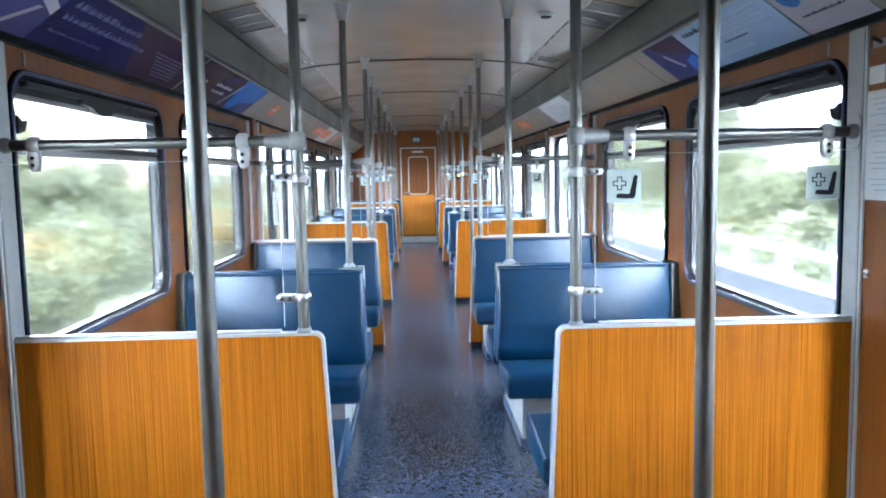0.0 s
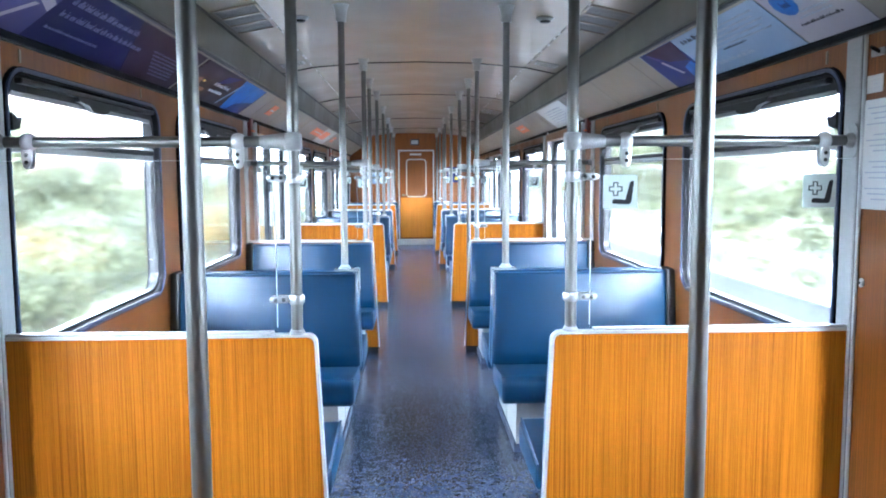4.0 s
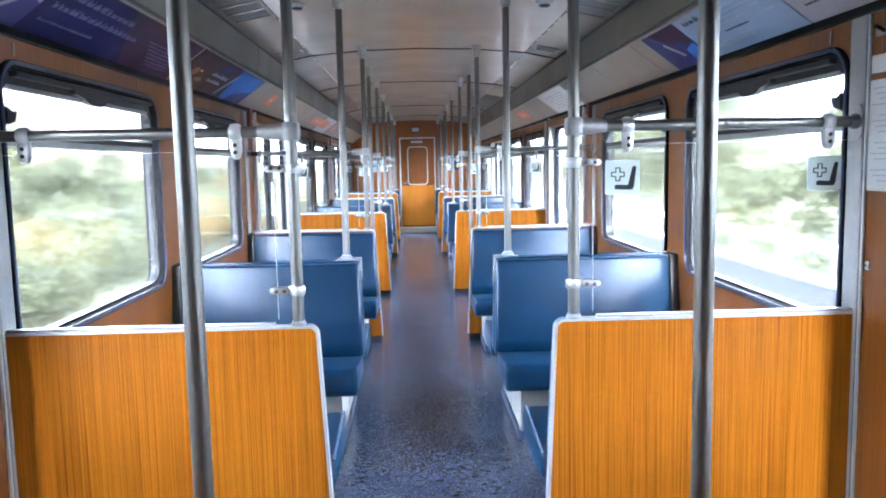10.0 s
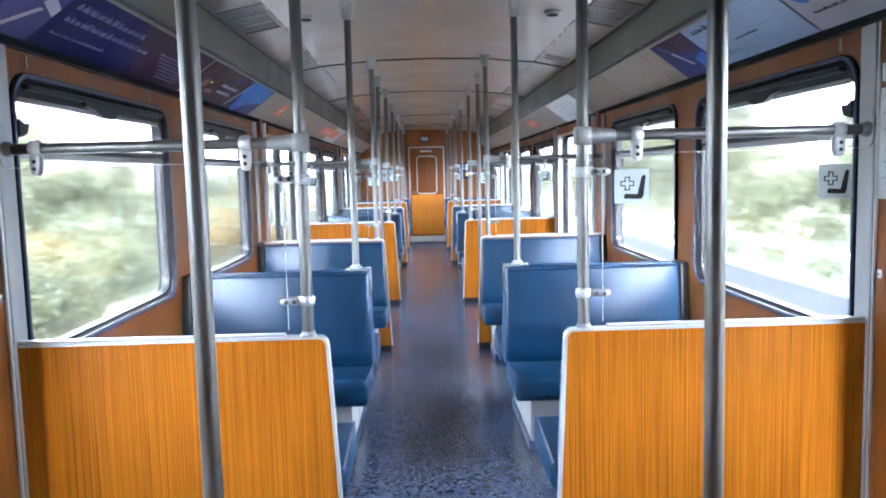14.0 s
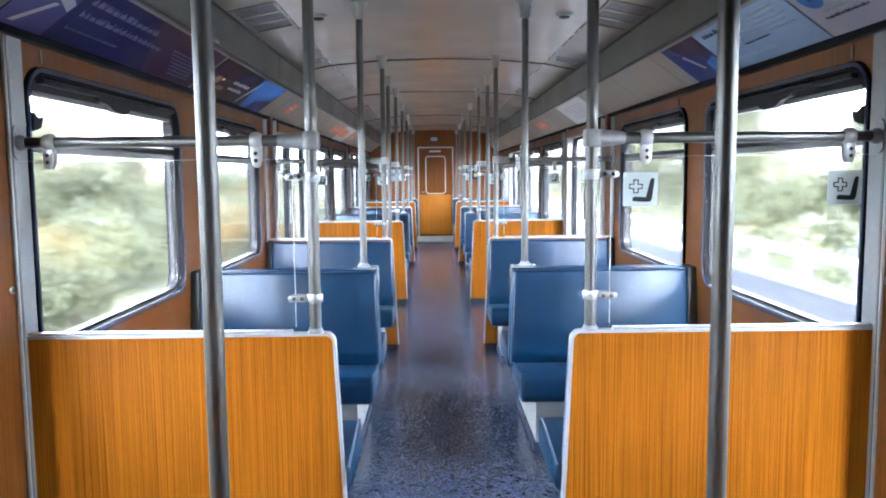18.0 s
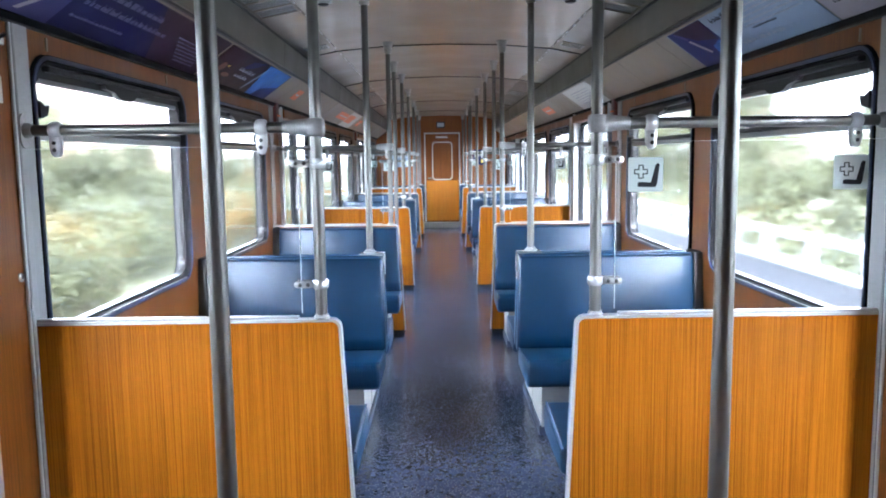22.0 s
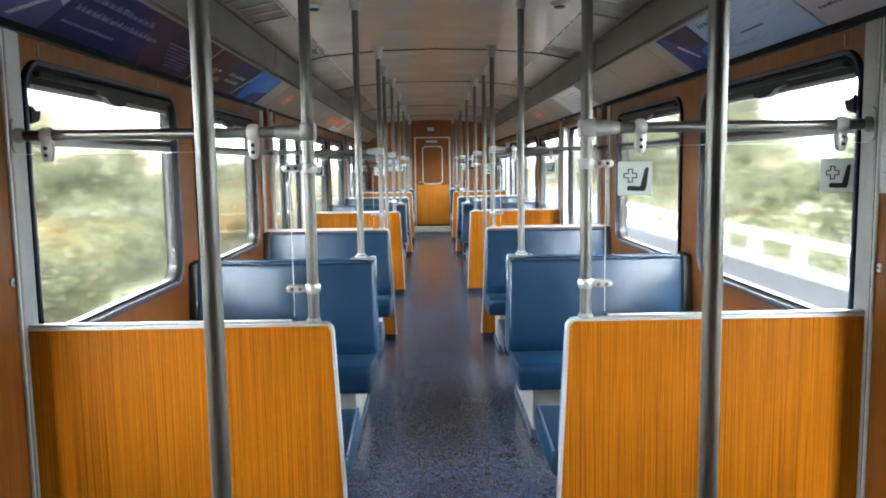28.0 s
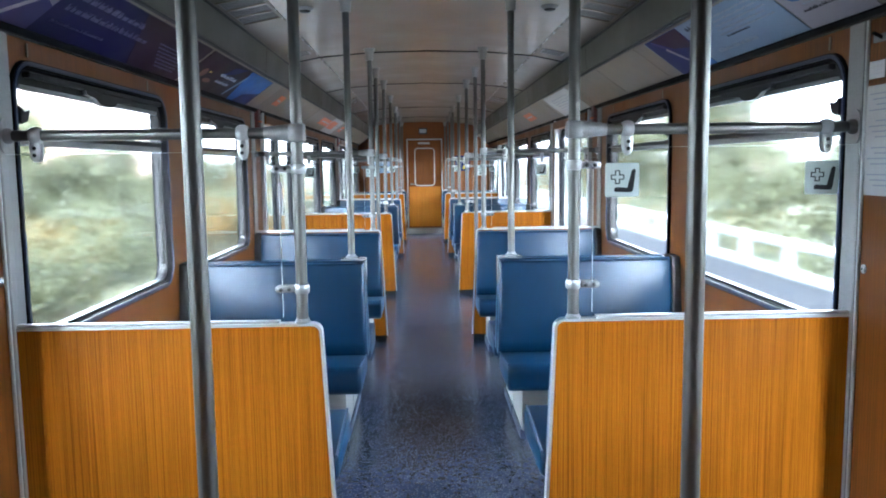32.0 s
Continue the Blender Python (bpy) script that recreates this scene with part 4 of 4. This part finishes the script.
def poster(s, y0, y1, label, base, blocks):
    top = empty("poster", 0, 0, 0, label, "poster", "cove posters")
    bm = bmesh.new()
    prism(bm, [(y0, 0.03), (y1, 0.03), (y1, 0.97), (y0, 0.97)], lambda u, v, w: on_cove(s, u, v, w), 0.002, 0.0045)
    part("sheet", bm, base, top)
    print_by = {}
    for k, (mat, pts) in enumerate(blocks):
        lift = 0.005 + 0.0004 * (k % 6)
        if isinstance(pts[0], list) and len(pts) > 1:
            print_by.setdefault(mat.name, (mat, []))[1].extend(pts)
            continue
        bm = bmesh.new()
        prism(bm, pts[0] if isinstance(pts[0], list) else pts, lambda u, v, w: on_cove(s, u, v, w), lift, lift + 0.0005)
        part("printed_block", bm, mat, top)
    for mat, shapes in print_by.values():
        bm = bmesh.new()
        for shape in shapes:
            prism(bm, shape, lambda u, v, w: on_cove(s, u, v, w), 0.0078, 0.0083)
        tagged(part("small_print", bm, mat, top), "lines of small writing", kind="stuff")
    return top


def bar(y0, y1, v0, v1):
    return [(y0, v0), (y1, v0), (y1, v1), (y0, v1)]


def words(mat, y0, y1, v0, v1, seed=1):
    """One line of small writing that cannot be read: strokes like letters, a few to a word."""
    pick, out, h = random.Random(seed), [], (v1 - v0)
    step = h * 0.28 * 0.17
    y = y0
    while y < y1 - 2 * step:
        letters = []
        for _ in range(pick.randint(3, 8)):
            w = step * pick.uniform(1.2, 2.2)
            if y + w > y1:
                break
            letters.append(bar(y, y + w * 0.62, v0, v0 + h * pick.choice((0.62, 0.66, 1.0))))
            y += w
        if letters:
            out.append((mat, letters))
        y += step * 2.2
    return out


L0 = 2.30
rim = lambda y, v, a, b: [(y + a * math.cos(radians(30 * k)), v + b * math.sin(radians(30 * k))) for k in range(12)]
poster(-1, L0, 4.10, "violet and plum advertising poster with lines of pale writing", PURPLE,
       [(PLUM, [(3.44, 0.03), (4.09, 0.03), (4.09, 0.97), (3.15, 0.97)]), (LILAC, [(L0, 0.03), (2.582, 0.03), (2.572, 0.97), (L0, 0.97)]),
        (ROSE, [(2.46, 0.60), (2.572, 0.46), (2.574, 0.60), (2.48, 0.74)]), (ROSE, [(2.36, 0.10), (2.39, 0.10), (2.50, 0.52), (2.47, 0.52)])]
       + words(TEXT, 2.63, 3.25, 0.70, 0.80, 3) + words(TEXT, 2.638, 3.40, 0.49, 0.59, 4) + words(TEXT, 2.638, 3.06, 0.26, 0.31, 5)
       + [w for i in range(7) for w in words(TEXT, 3.50 + 0.03 * i, 3.90 + 0.01 * i, 0.60 - 0.07 * i, 0.64 - 0.07 * i, 10 + i)]
       + [(COBALT, [rim(2.41, 0.50, 0.045, 0.10)])])
poster(-1, 4.14, 5.72, "dark night-scene advertising poster with bright blue end", NIGHT,
       [(AZURE, [(5.17, 0.03), (5.70, 0.03), (5.70, 0.97), (5.04, 0.97)]), (COBALT, [(5.30, 0.03), (5.70, 0.03), (5.70, 0.5), (5.38, 0.3)]), (PLUM, [(4.15, 0.6), (4.45, 0.5), (4.55, 0.97), (4.15, 0.97)]),
        (EMBER, [rim(4.32, 0.45, 0.05, 0.12)]), (EMBER, [rim(4.48, 0.30, 0.07, 0.06)]), (YELLOW, [rim(4.40, 0.52, 0.02, 0.03)]), (PALEBLUE, [(4.98, 0.10), (5.01, 0.10), (5.12, 0.85), (5.07, 0.85)]),
        (COBALT, [(4.62, 0.55), (4.80, 0.70), (4.95, 0.95), (4.70, 0.85)])]
       + words(GREYINK, 4.60, 4.95, 0.52, 0.62, 51) + words(GREYINK, 4.62, 4.90, 0.34, 0.44, 52))
poster(1, 2.72, 4.05, "pale blue advertising poster with a cobalt picture and writing", PALEBLUE,
       [(COBALT, [(3.58, 0.03), (4.045, 0.03), (4.035, 0.97), (3.565, 0.97)]), (PLUM, [(3.60, 0.50), (3.80, 0.62), (3.95, 0.96), (3.567, 0.96)]), (AZURE, [(3.58, 0.04), (3.75, 0.04), (3.72, 0.40), (3.60, 0.48)]),
        (ROSE, [(3.78, 0.30), (3.81, 0.28), (3.90, 0.66), (3.87, 0.68)]), (LILAC, [(3.86, 0.72), (3.89, 0.70), (3.96, 0.92), (3.93, 0.93)])]
       + [w for i in range(5) for w in words(GREYINK, 2.78 + 0.04 * (i % 2), 3.20 + 0.02 * i, 0.82 - 0.085 * i, 0.86 - 0.085 * i, 20 + i)]
       + words(INK, 3.28, 3.50, 0.80, 0.90, 31) + words(INK, 3.02, 3.24, 0.42, 0.46, 32) + words(GREYINK, 3.05, 3.45, 0.20, 0.29, 33))
poster(1, L0, 2.705, "pale rose poster with a blue emblem and writing", ROSE,
       words(GREYINK, 2.40, 2.60, 0.42, 0.46, 41) + words(GREYINK, 2.38, 2.58, 0.50, 0.54, 42) + words(INK, 2.38, 2.64, 0.31, 0.36, 43)
       + [(AZURE, [rim(2.60, 0.70, 0.065, 0.20)]), (PALEBLUE, [rim(2.60, 0.70, 0.052, 0.16)])] + words(COBALT, 2.57, 2.63, 0.64, 0.75, 44))
for s, y, w in ((-1, 6.35, 0.20), (-1, 9.1, 0.9), (1, 8.7, 0.55), (-1, 11.2, 0.3)):
    p = empty("red_notice", 0, 0, 0, "small red-orange notice stuck on the cream cove", "notice", "red notices")
    bm = bmesh.new()
    prism(bm, bar(y, y + w, 0.35, 0.75), lambda u, v, q: on_cove(s, u, v, q), 0.002, 0.004)
    part("sheet", bm, SIGNAL, p)
    bm = bmesh.new()
    prism(bm, bar(y + w * 0.15, y + w * 0.8, 0.52, 0.58), lambda u, v, q: on_cove(s, u, v, q), 0.0045, 0.005)
    part("printed_line", bm, PAPER, p)
poster(1, 6.3, 7.4, "white information sheet on the cove", PAPER, [w for i in range(6) for w in words(GREYINK, 6.45 + 0.02 * i, 7.2, 0.75 - 0.10 * i, 0.785 - 0.10 * i, 60 + i)])
poster(-1, 9.9, 10.9, "white and orange leaflet on the cove", PAPER, [(SIGNAL, bar(9.95, 10.5, 0.3, 0.8)), (GREYINK, bar(10.55, 10.8, 0.6, 0.65))])


def notice(s, y0, y1, z0, z1, label, lines):
    top = empty("notice", s * WALL, y0, z0, label, "notice", "wall notices")
    bm = bmesh.new()
    box(bm, *sorted((-s * 0.001, -s * 0.004)), 0, y1 - y0, 0, z1 - z0)
    part("sheet", bm, PAPER, top)
    h = z1 - z0
    for i in range(lines):
        z = h * (0.93 - 0.88 * i / lines)
        if i % 5 != 4:
            bm = bmesh.new()
            box(bm, *sorted((-s * 0.0044, -s * 0.005)), (y1 - y0) * 0.12, (y1 - y0) * (0.86 - 0.12 * (i * 7 % 3)), z - h * 0.012, z)
            part("printed_line", bm, GREYINK, top)
    return top


notice(1, 2.261, 2.413, 1.302, 1.643, "long white paper notice with lines of writing on the wood panel", 18)
notice(1, 2.322, 2.403, 1.664, 1.718, "small white sticker with writing on the wood panel", 4)
notice(-1, 2.30, 2.36, 1.60, 1.68, "small white sticker with writing on the wood panel", 4)
for s in (-1, 1):
    for b in [v for p in SPANS for v in p if REAR < v < END]:
        e = 1 if b in BAYS + [LAST] else -1
        bt = empty("lock_bolt", s * WALL, b - e * 0.062, 1.065, "round bright lock bolt in the wood panel beside a pillar", "bolt", "lock bolts")
        bm = bmesh.new()
        lathe(bm, [(0.015, 0), (0.015, 0.004), (0.010, 0.007), (0.004, 0.007)], (0, 0, 0), "-X" if s > 0 else "X", 14)
        part("head", bm, CHROME, bt)
        bm = bmesh.new()
        lathe(bm, [(0.0045, 0.0072), (0.0045, 0.0085)], (0, 0, 0), "-X" if s > 0 else "X", 8)
        part("keyhole", bm, BLACK, bt)
    hk = empty("coat_hook", s * WALL, FIRST - 0.10, 1.785, "small dark metal coat hook on the wood panel", "hook", "coat hooks")
    bm = bmesh.new()
    box(bm, *sorted((-s * 0.001, -s * 0.008)), -0.035, 0.035, -0.012, 0.012, 0.003)
    part("plate", bm, LATCH, hk)
    bm = bmesh.new()
    tube(bm, (-s * 0.006, -0.01, 0), (-s * 0.04, -0.02, 0.012), 0.006, seg=8)
    part("peg", bm, GREYF, hk)


def roof_z(x):
    x = abs(x)
    for (a, za), (b, zb) in zip(ROOF, ROOF[1:]):
        if x <= b:
            return za + (zb - za) * (x - a) / (b - a)
    return ROOF[-1][1]


# dried sealant along the long ceiling joints
rng = random.Random(11)
for s in (-1, 1):
    bm = bmesh.new()
    y = REAR + 0.3
    while y < END - 0.5:
        w = rng.uniform(0.02, 0.09)
        x = s * (0.85 + rng.uniform(-0.003, 0.003))
        box(bm, x - rng.uniform(0.002, 0.005), x + rng.uniform(0.002, 0.005), y, y + w, roof_z(0.85) - 0.004, roof_z(0.85) + 0.002)
        y += w + rng.uniform(0.05, 0.30)
    tagged(part("sealant_flecks", bm, PAPER), "flecks of white sealant along a ceiling joint", "sealant", kind="stuff")


def grille(s, y0):
    top = empty("ceiling_grille", s * 0.965, y0, roof_z(0.965), "pale ceiling air grille with three dark slotted rows", "grille", "ceiling grilles")
    tilt = math.atan2(ROOF[3][1] - ROOF[2][1], 0.25)
    at = lambda u, v, w: (s * (u * math.cos(tilt) + w * math.sin(tilt) * 0), v, u * math.sin(tilt) - w)
    bm = bmesh.new()
    ring(bm, square_match(-0.118, 0.118, 0, 0.60), round_rect(-0.105, 0.105, 0.015, 0.585, 0.004), at, 0.001, 0.008)
    part("frame", bm, CEIL, top)
    bm = bmesh.new()
    prism(bm, [(-0.11, 0.01), (0.11, 0.01), (0.11, 0.59), (-0.11, 0.59)], at, 0.001, 0.002)
    part("backing", bm, SEAM, top)
    for k in range(3):
        for i in range(6):
            v = 0.03 + k * 0.19 + i * 0.026
            bm = bmesh.new()
            prism(bm, [(-0.105, v), (0.105, v), (0.105, v + 0.008), (-0.105, v + 0.008)], at, 0.0025, 0.006)
            part("slat", bm, LATCH, top)
        if k < 2:
            bm = bmesh.new()
            v = 0.03 + k * 0.19 + 0.155
            prism(bm, [(-0.105, v), (0.105, v), (0.105, v + 0.03), (-0.105, v + 0.03)], at, 0.0025, 0.0075)
            part("crossbar", bm, CEIL, top)
    return top


def dome(s, y):
    top = empty("loudspeaker", s * 0.69, y, roof_z(0.69), "small round ceiling loudspeaker with dark middle", "loudspeaker", "ceiling loudspeakers")
    bm = bmesh.new()
    lathe(bm, [(0.050, 0.0), (0.050, 0.008), (0.036, 0.018)], (0, 0, 0), "-Z", 20)
    part("rim", bm, LATCH, top)
    bm = bmesh.new()
    lathe(bm, [(0.033, 0.0185), (0.028, 0.026), (0.015, 0.030)], (0, 0, 0), "-Z", 16)
    part("mesh_cover", bm, BLACK, top)
    return top


for b in BAYS + [LAST]:
    for s in (-1, 1):
        if REAR < b + 1.5 and b + 2.4 < END:
            grille(s, b + 1.55)
        if b + BAY < END:
            dome(s, b + 1.97)


for b in BAYS:
    for s in (-1, 1):
        vt = empty("ceiling_vent", s * 0.965, b + 3.42, roof_z(0.965), "short dark ceiling vent slot in a pale frame", "vent", "ceiling vents")
        tilt = math.atan2(ROOF[3][1] - ROOF[2][1], 0.25)
        at = lambda u, v, w: (s * u * math.cos(tilt), v, u * math.sin(tilt) - w)
        bm = bmesh.new()
        ring(bm, square_match(-0.085, 0.085, 0, 0.16), round_rect(-0.075, 0.075, 0.012, 0.148, 0.004), at, 0.001, 0.007)
        part("frame", bm, LATCH, vt)
        bm = bmesh.new()
        prism(bm, [(-0.08, 0.008), (0.08, 0.008), (0.08, 0.152), (-0.08, 0.152)], at, 0.001, 0.002)
        part("backing", bm, STRIP, vt)
        for i in range(4):
            bm = bmesh.new()
            v = 0.024 + i * 0.032
            prism(bm, [(-0.075, v), (0.075, v), (0.075, v + 0.010), (-0.075, v + 0.010)], at, 0.0025, 0.005)
            part("slat", bm, LATCH, vt)
        br = empty("emergency_handle", s * WALL, b + BAY + 0.12, 1.73, "dark red emergency handle box on the wood beside a door", "emergency handle", "emergency handles")
        bm = bmesh.new()
        box(bm, *sorted((-s * 0.001, -s * 0.035)), -0.05, 0.05, 0.0, 0.16, 0.008, 2)
        part("housing", bm, MAROON, br)
        bm = bmesh.new()
        tube(bm, (-s * 0.045, -0.03, 0.05), (-s * 0.045, 0.03, 0.05), 0.007, seg=8)
        tube(bm, (-s * 0.030, -0.03, 0.05), (-s * 0.045, -0.03, 0.05), 0.006, seg=8)
        tube(bm, (-s * 0.030, 0.03, 0.05), (-s * 0.045, 0.03, 0.05), 0.006, seg=8)
        part("handle", bm, SIGNAL, br)


# ---- outside: ground, parapet, trees, a house ----
bm = bmesh.new()
bmesh.ops.create_grid(bm, x_segments=60, y_segments=60, size=600)
for v in bm.verts:
    d = math.hypot(v.co.x, v.co.y)
    v.co.z = -1.6 + (noise.noise(v.co * 0.02) * 1.5 if d > 40 else 0)
tagged(part("ground", bm, GRASS), "uneven ground with grass and weeds along the line", "ground", kind="structure")
bm = bmesh.new()
prism(bm, [(-4.2, -1.62), (4.6, -1.62), (3.9, -1.0), (-3.2, -1.0)], lambda u, v, w: (u, w, v), -40, 160)
tagged(part("track_bed", bm, BALLAST), "grey ballast bed under the carriage", "track bed", kind="structure")

par = empty("parapet", 3.55, 0, -1.0, "pale concrete parapet with a painted rail on short posts", "parapet")
bm = bmesh.new()
box(bm, 0, 0.22, -6, 70, 0, 1.27, 0.01)
part("wall", bm, CONCRETE, par)
bm = bmesh.new()
box(bm, -0.015, 0.235, -6, 70, 1.2705, 1.30, 0.006)
part("coping", bm, RAILP, par)
bm = bmesh.new()
box(bm, 0.02, 0.14, -6, 70, 1.56, 1.625, 0.01)
part("rail", bm, RAILP, par)
proto = None
for i in range(62):
    bm = bmesh.new()
    if proto is None:
        box(bm, 0.035, 0.125, -0.055, 0.055, 1.301, 1.559, 0.008)
        proto = part("post", bm, RAILP, par)
        proto.location.y = -4.0
    else:
        bm.free()
        o = new("post", proto.data)
        o.parent = par
        o.location.y = -4.0 + 1.05 * i


def house(x0, x1, y0, y1):
    """A plastered house of three storeys with its long side along the line."""
    top = empty("house", x1, y0, -1.6, "pink plastered three-storey house with dark windows behind trees", "house")
    w, d = x1 - x0, y1 - y0
    bm = bmesh.new()
    box(bm, -w, 0, 0, d, 0, 9.2, 0.02)
    part("wall", bm, PLASTER, top)
    bm = bmesh.new()
    prism(bm, [(-w - 0.4, 9.2), (0.4, 9.2), (0.4, 9.35), (-w / 2, 11.6), (-w - 0.4, 9.35)], lambda u, v, q: (u, q, v), -0.4, d + 0.4)
    part("roof", bm, ROOFING, top)
    for f in range(3):
        z = 0.9 + 2.9 * f
        spots_w = [("x", 1.2 + 2.6 * i) for i in range(int((d - 1.5) / 2.6))] + [("y", -w + 1.2 + 2.6 * i) for i in range(int((w - 1.5) / 2.6))]
        for axis, u in spots_w:
            at = (lambda a, v, q: (q, u + a, v)) if axis == "x" else (lambda a, v, q: (u + a, -q, v))
            bm = bmesh.new()
            ring(bm, square_match(0, 1.25, z, z + 1.5), round_rect(0.09, 1.16, z + 0.09, z + 1.41, 0.01), at, 0.004, 0.06)
            win = part("window", bm, RAILP, top)
            bm = bmesh.new()
            prism(bm, [(0.08, z + 0.08), (1.17, z + 0.08), (1.17, z + 1.42), (0.08, z + 1.42)], at, 0.006, 0.02)
            part("pane", bm, DARKGLASS, win)
            bm = bmesh.new()
            prism(bm, [(-0.06, z - 0.07), (1.31, z - 0.07), (1.31, z - 0.005), (-0.06, z - 0.005)], at, 0.004, 0.14)
            part("sill", bm, CONCRETE, win)
    return top


house(-33.0, -23.0, 52.0, 66.0)


def leaf_cloud(rng, centres, leaves, size):
    """Leaves as small bent quads scattered through lumps of uneven shape."""
    verts, faces = [], []
    for cx, cy, cz, r in centres:
        for _ in range(leaves):
            d = Vector((rng.gauss(0, 1), rng.gauss(0, 1), rng.gauss(0, 0.8)))
            d = d.normalized() * r * (rng.random() ** 0.45)
            p = Vector((cx, cy, cz)) + d
            q = Euler((rng.uniform(-1.2, 1.2), rng.uniform(-1.2, 1.2), rng.uniform(0, 6.28))).to_matrix()
            k = size * rng.uniform(0.6, 1.4)
            i = len(verts)
            verts += [tuple(p + q @ Vector(c)) for c in ((-k, 0, 0), (0, -k * 0.5, k * 0.15), (k, 0, 0), (0, k * 0.5, k * 0.15))]
            faces.append((i, i + 1, i + 2, i + 3))
    return verts, faces


def tree(rng, height, spread, mat, low=0.3):
    top = empty("tree", 0, 0, -1.65, "leafy tree with autumn-green crown beside the line", "tree", "trees")
    bm = bmesh.new()
    tube(bm, (0, 0, 0), (0.1, 0.05, height * 0.55), 0.14, 0.07, 8)
    tube(bm, (0.1, 0.05, height * 0.55), (0.2, -0.1, height * 0.95), 0.07, 0.02, 7)
    centres = []
    for i in range(16):
        a, h = rng.uniform(0, 6.28), height * rng.uniform(low, 1.0)
        k = spread * rng.uniform(0.35, 1.0) * (1.15 - abs(h / height - 0.55))
        p = (k * math.cos(a), k * math.sin(a), h)
        tube(bm, (0.08, 0.03, h * 0.75), p, 0.035, 0.012, 5)
        centres.append((*p, spread * rng.uniform(0.25, 0.5)))
    part("trunk", bm, BARK, top)
    v, f = leaf_cloud(rng, centres, 700, 0.075)
    me = bpy.data.meshes.new("crown")
    me.from_pydata(v, [], f)
    me.materials.append(mat)
    crown = new("crown", me)
    crown.parent = top
    return top


def shrub(rng, height, spread, mat):
    """A bush of many lumps of leaves on a few thin stems."""
    top = empty("shrub", 0, 0, -1.65, "dense leafy shrub on the slope beside the line", "shrub", "shrubs")
    bm = bmesh.new()
    centres = []
    for i in range(11):
        a, h = rng.uniform(0, 6.28), height * rng.uniform(0.2, 0.9)
        k = spread * rng.uniform(0.1, 0.8)
        p = (k * math.cos(a), k * math.sin(a), h)
        tube(bm, (0.1 * math.cos(a), 0.1 * math.sin(a), 0), p, 0.03, 0.01, 5)
        centres.append((*p, spread * rng.uniform(0.35, 0.6)))
    part("stems", bm, BARK, top)
    v, f = leaf_cloud(rng, centres, 520, 0.05)
    me = bpy.data.meshes.new("foliage")
    me.from_pydata(v, [], f)
    me.materials.append(mat)
    new("foliage", me).parent = top
    return top


rng = random.Random(7)
protos = [tree(rng, 4.6, 2.1, LEAF, 0.1), tree(rng, 3.4, 1.8, LEAF, 0.1), tree(rng, 3.0, 1.7, LEAF_GOLD, 0.1), shrub(rng, 2.2, 1.5, LEAF), shrub(rng, 1.8, 1.4, LEAF_GOLD), shrub(rng, 2.8, 1.6, LEAF)]
spots, kinds = [], []
for side, near, wide in ((-1, 9.5, 7.5), (1, 9.5, 6.5)):
    for i in range(22):
        spots.append((side * rng.uniform(near, near + wide), 9.5 + i * 2.65 + rng.uniform(-0.8, 0.8)))
        kinds.append(0 if (side < 0 and i % 7 == 3) or (side > 0 and i > 5 and i % 3) else (1, 2, 1)[i % 3])
    for i in range(6):
        spots.append((side * rng.uniform(9.0, 12.0), -4 + i * 2.4))
        kinds.append((1, 2, 1)[i % 3])
for x, y in ((-11.0, 21.0), (-12.6, 24.0), (-13.5, 26.0)):
    spots.append((x, y))
    kinds.append(0)
for i in range(26):
    spots.append((rng.uniform(5.6, 7.2), -4 + i * 1.9 + rng.uniform(-0.4, 0.4)))
    kinds.append((3, 5, 4, 3, 5, 3)[(i * 5 + 1) % 6])
for i in range(26):
    spots.append((-rng.uniform(6.6, 9.0), -3 + i * 1.9 + rng.uniform(-0.4, 0.4)))
    kinds.append((3, 4, 3, 5, 3, 4)[(i * 5 + 3) % 6])
used = [False] * len(protos)
for i, (x, y) in enumerate(spots):
    k = kinds[i]
    m = pose(x, y, -1.65, 0, 0, rng.uniform(0, 360)) @ Matrix.Scale(1.35 if x > 8 and y > 24 else 1.0, 4)
    if not used[k]:
        used[k] = True
        protos[k].matrix_basis = m
    else:
        copy_thing(protos[k], m)
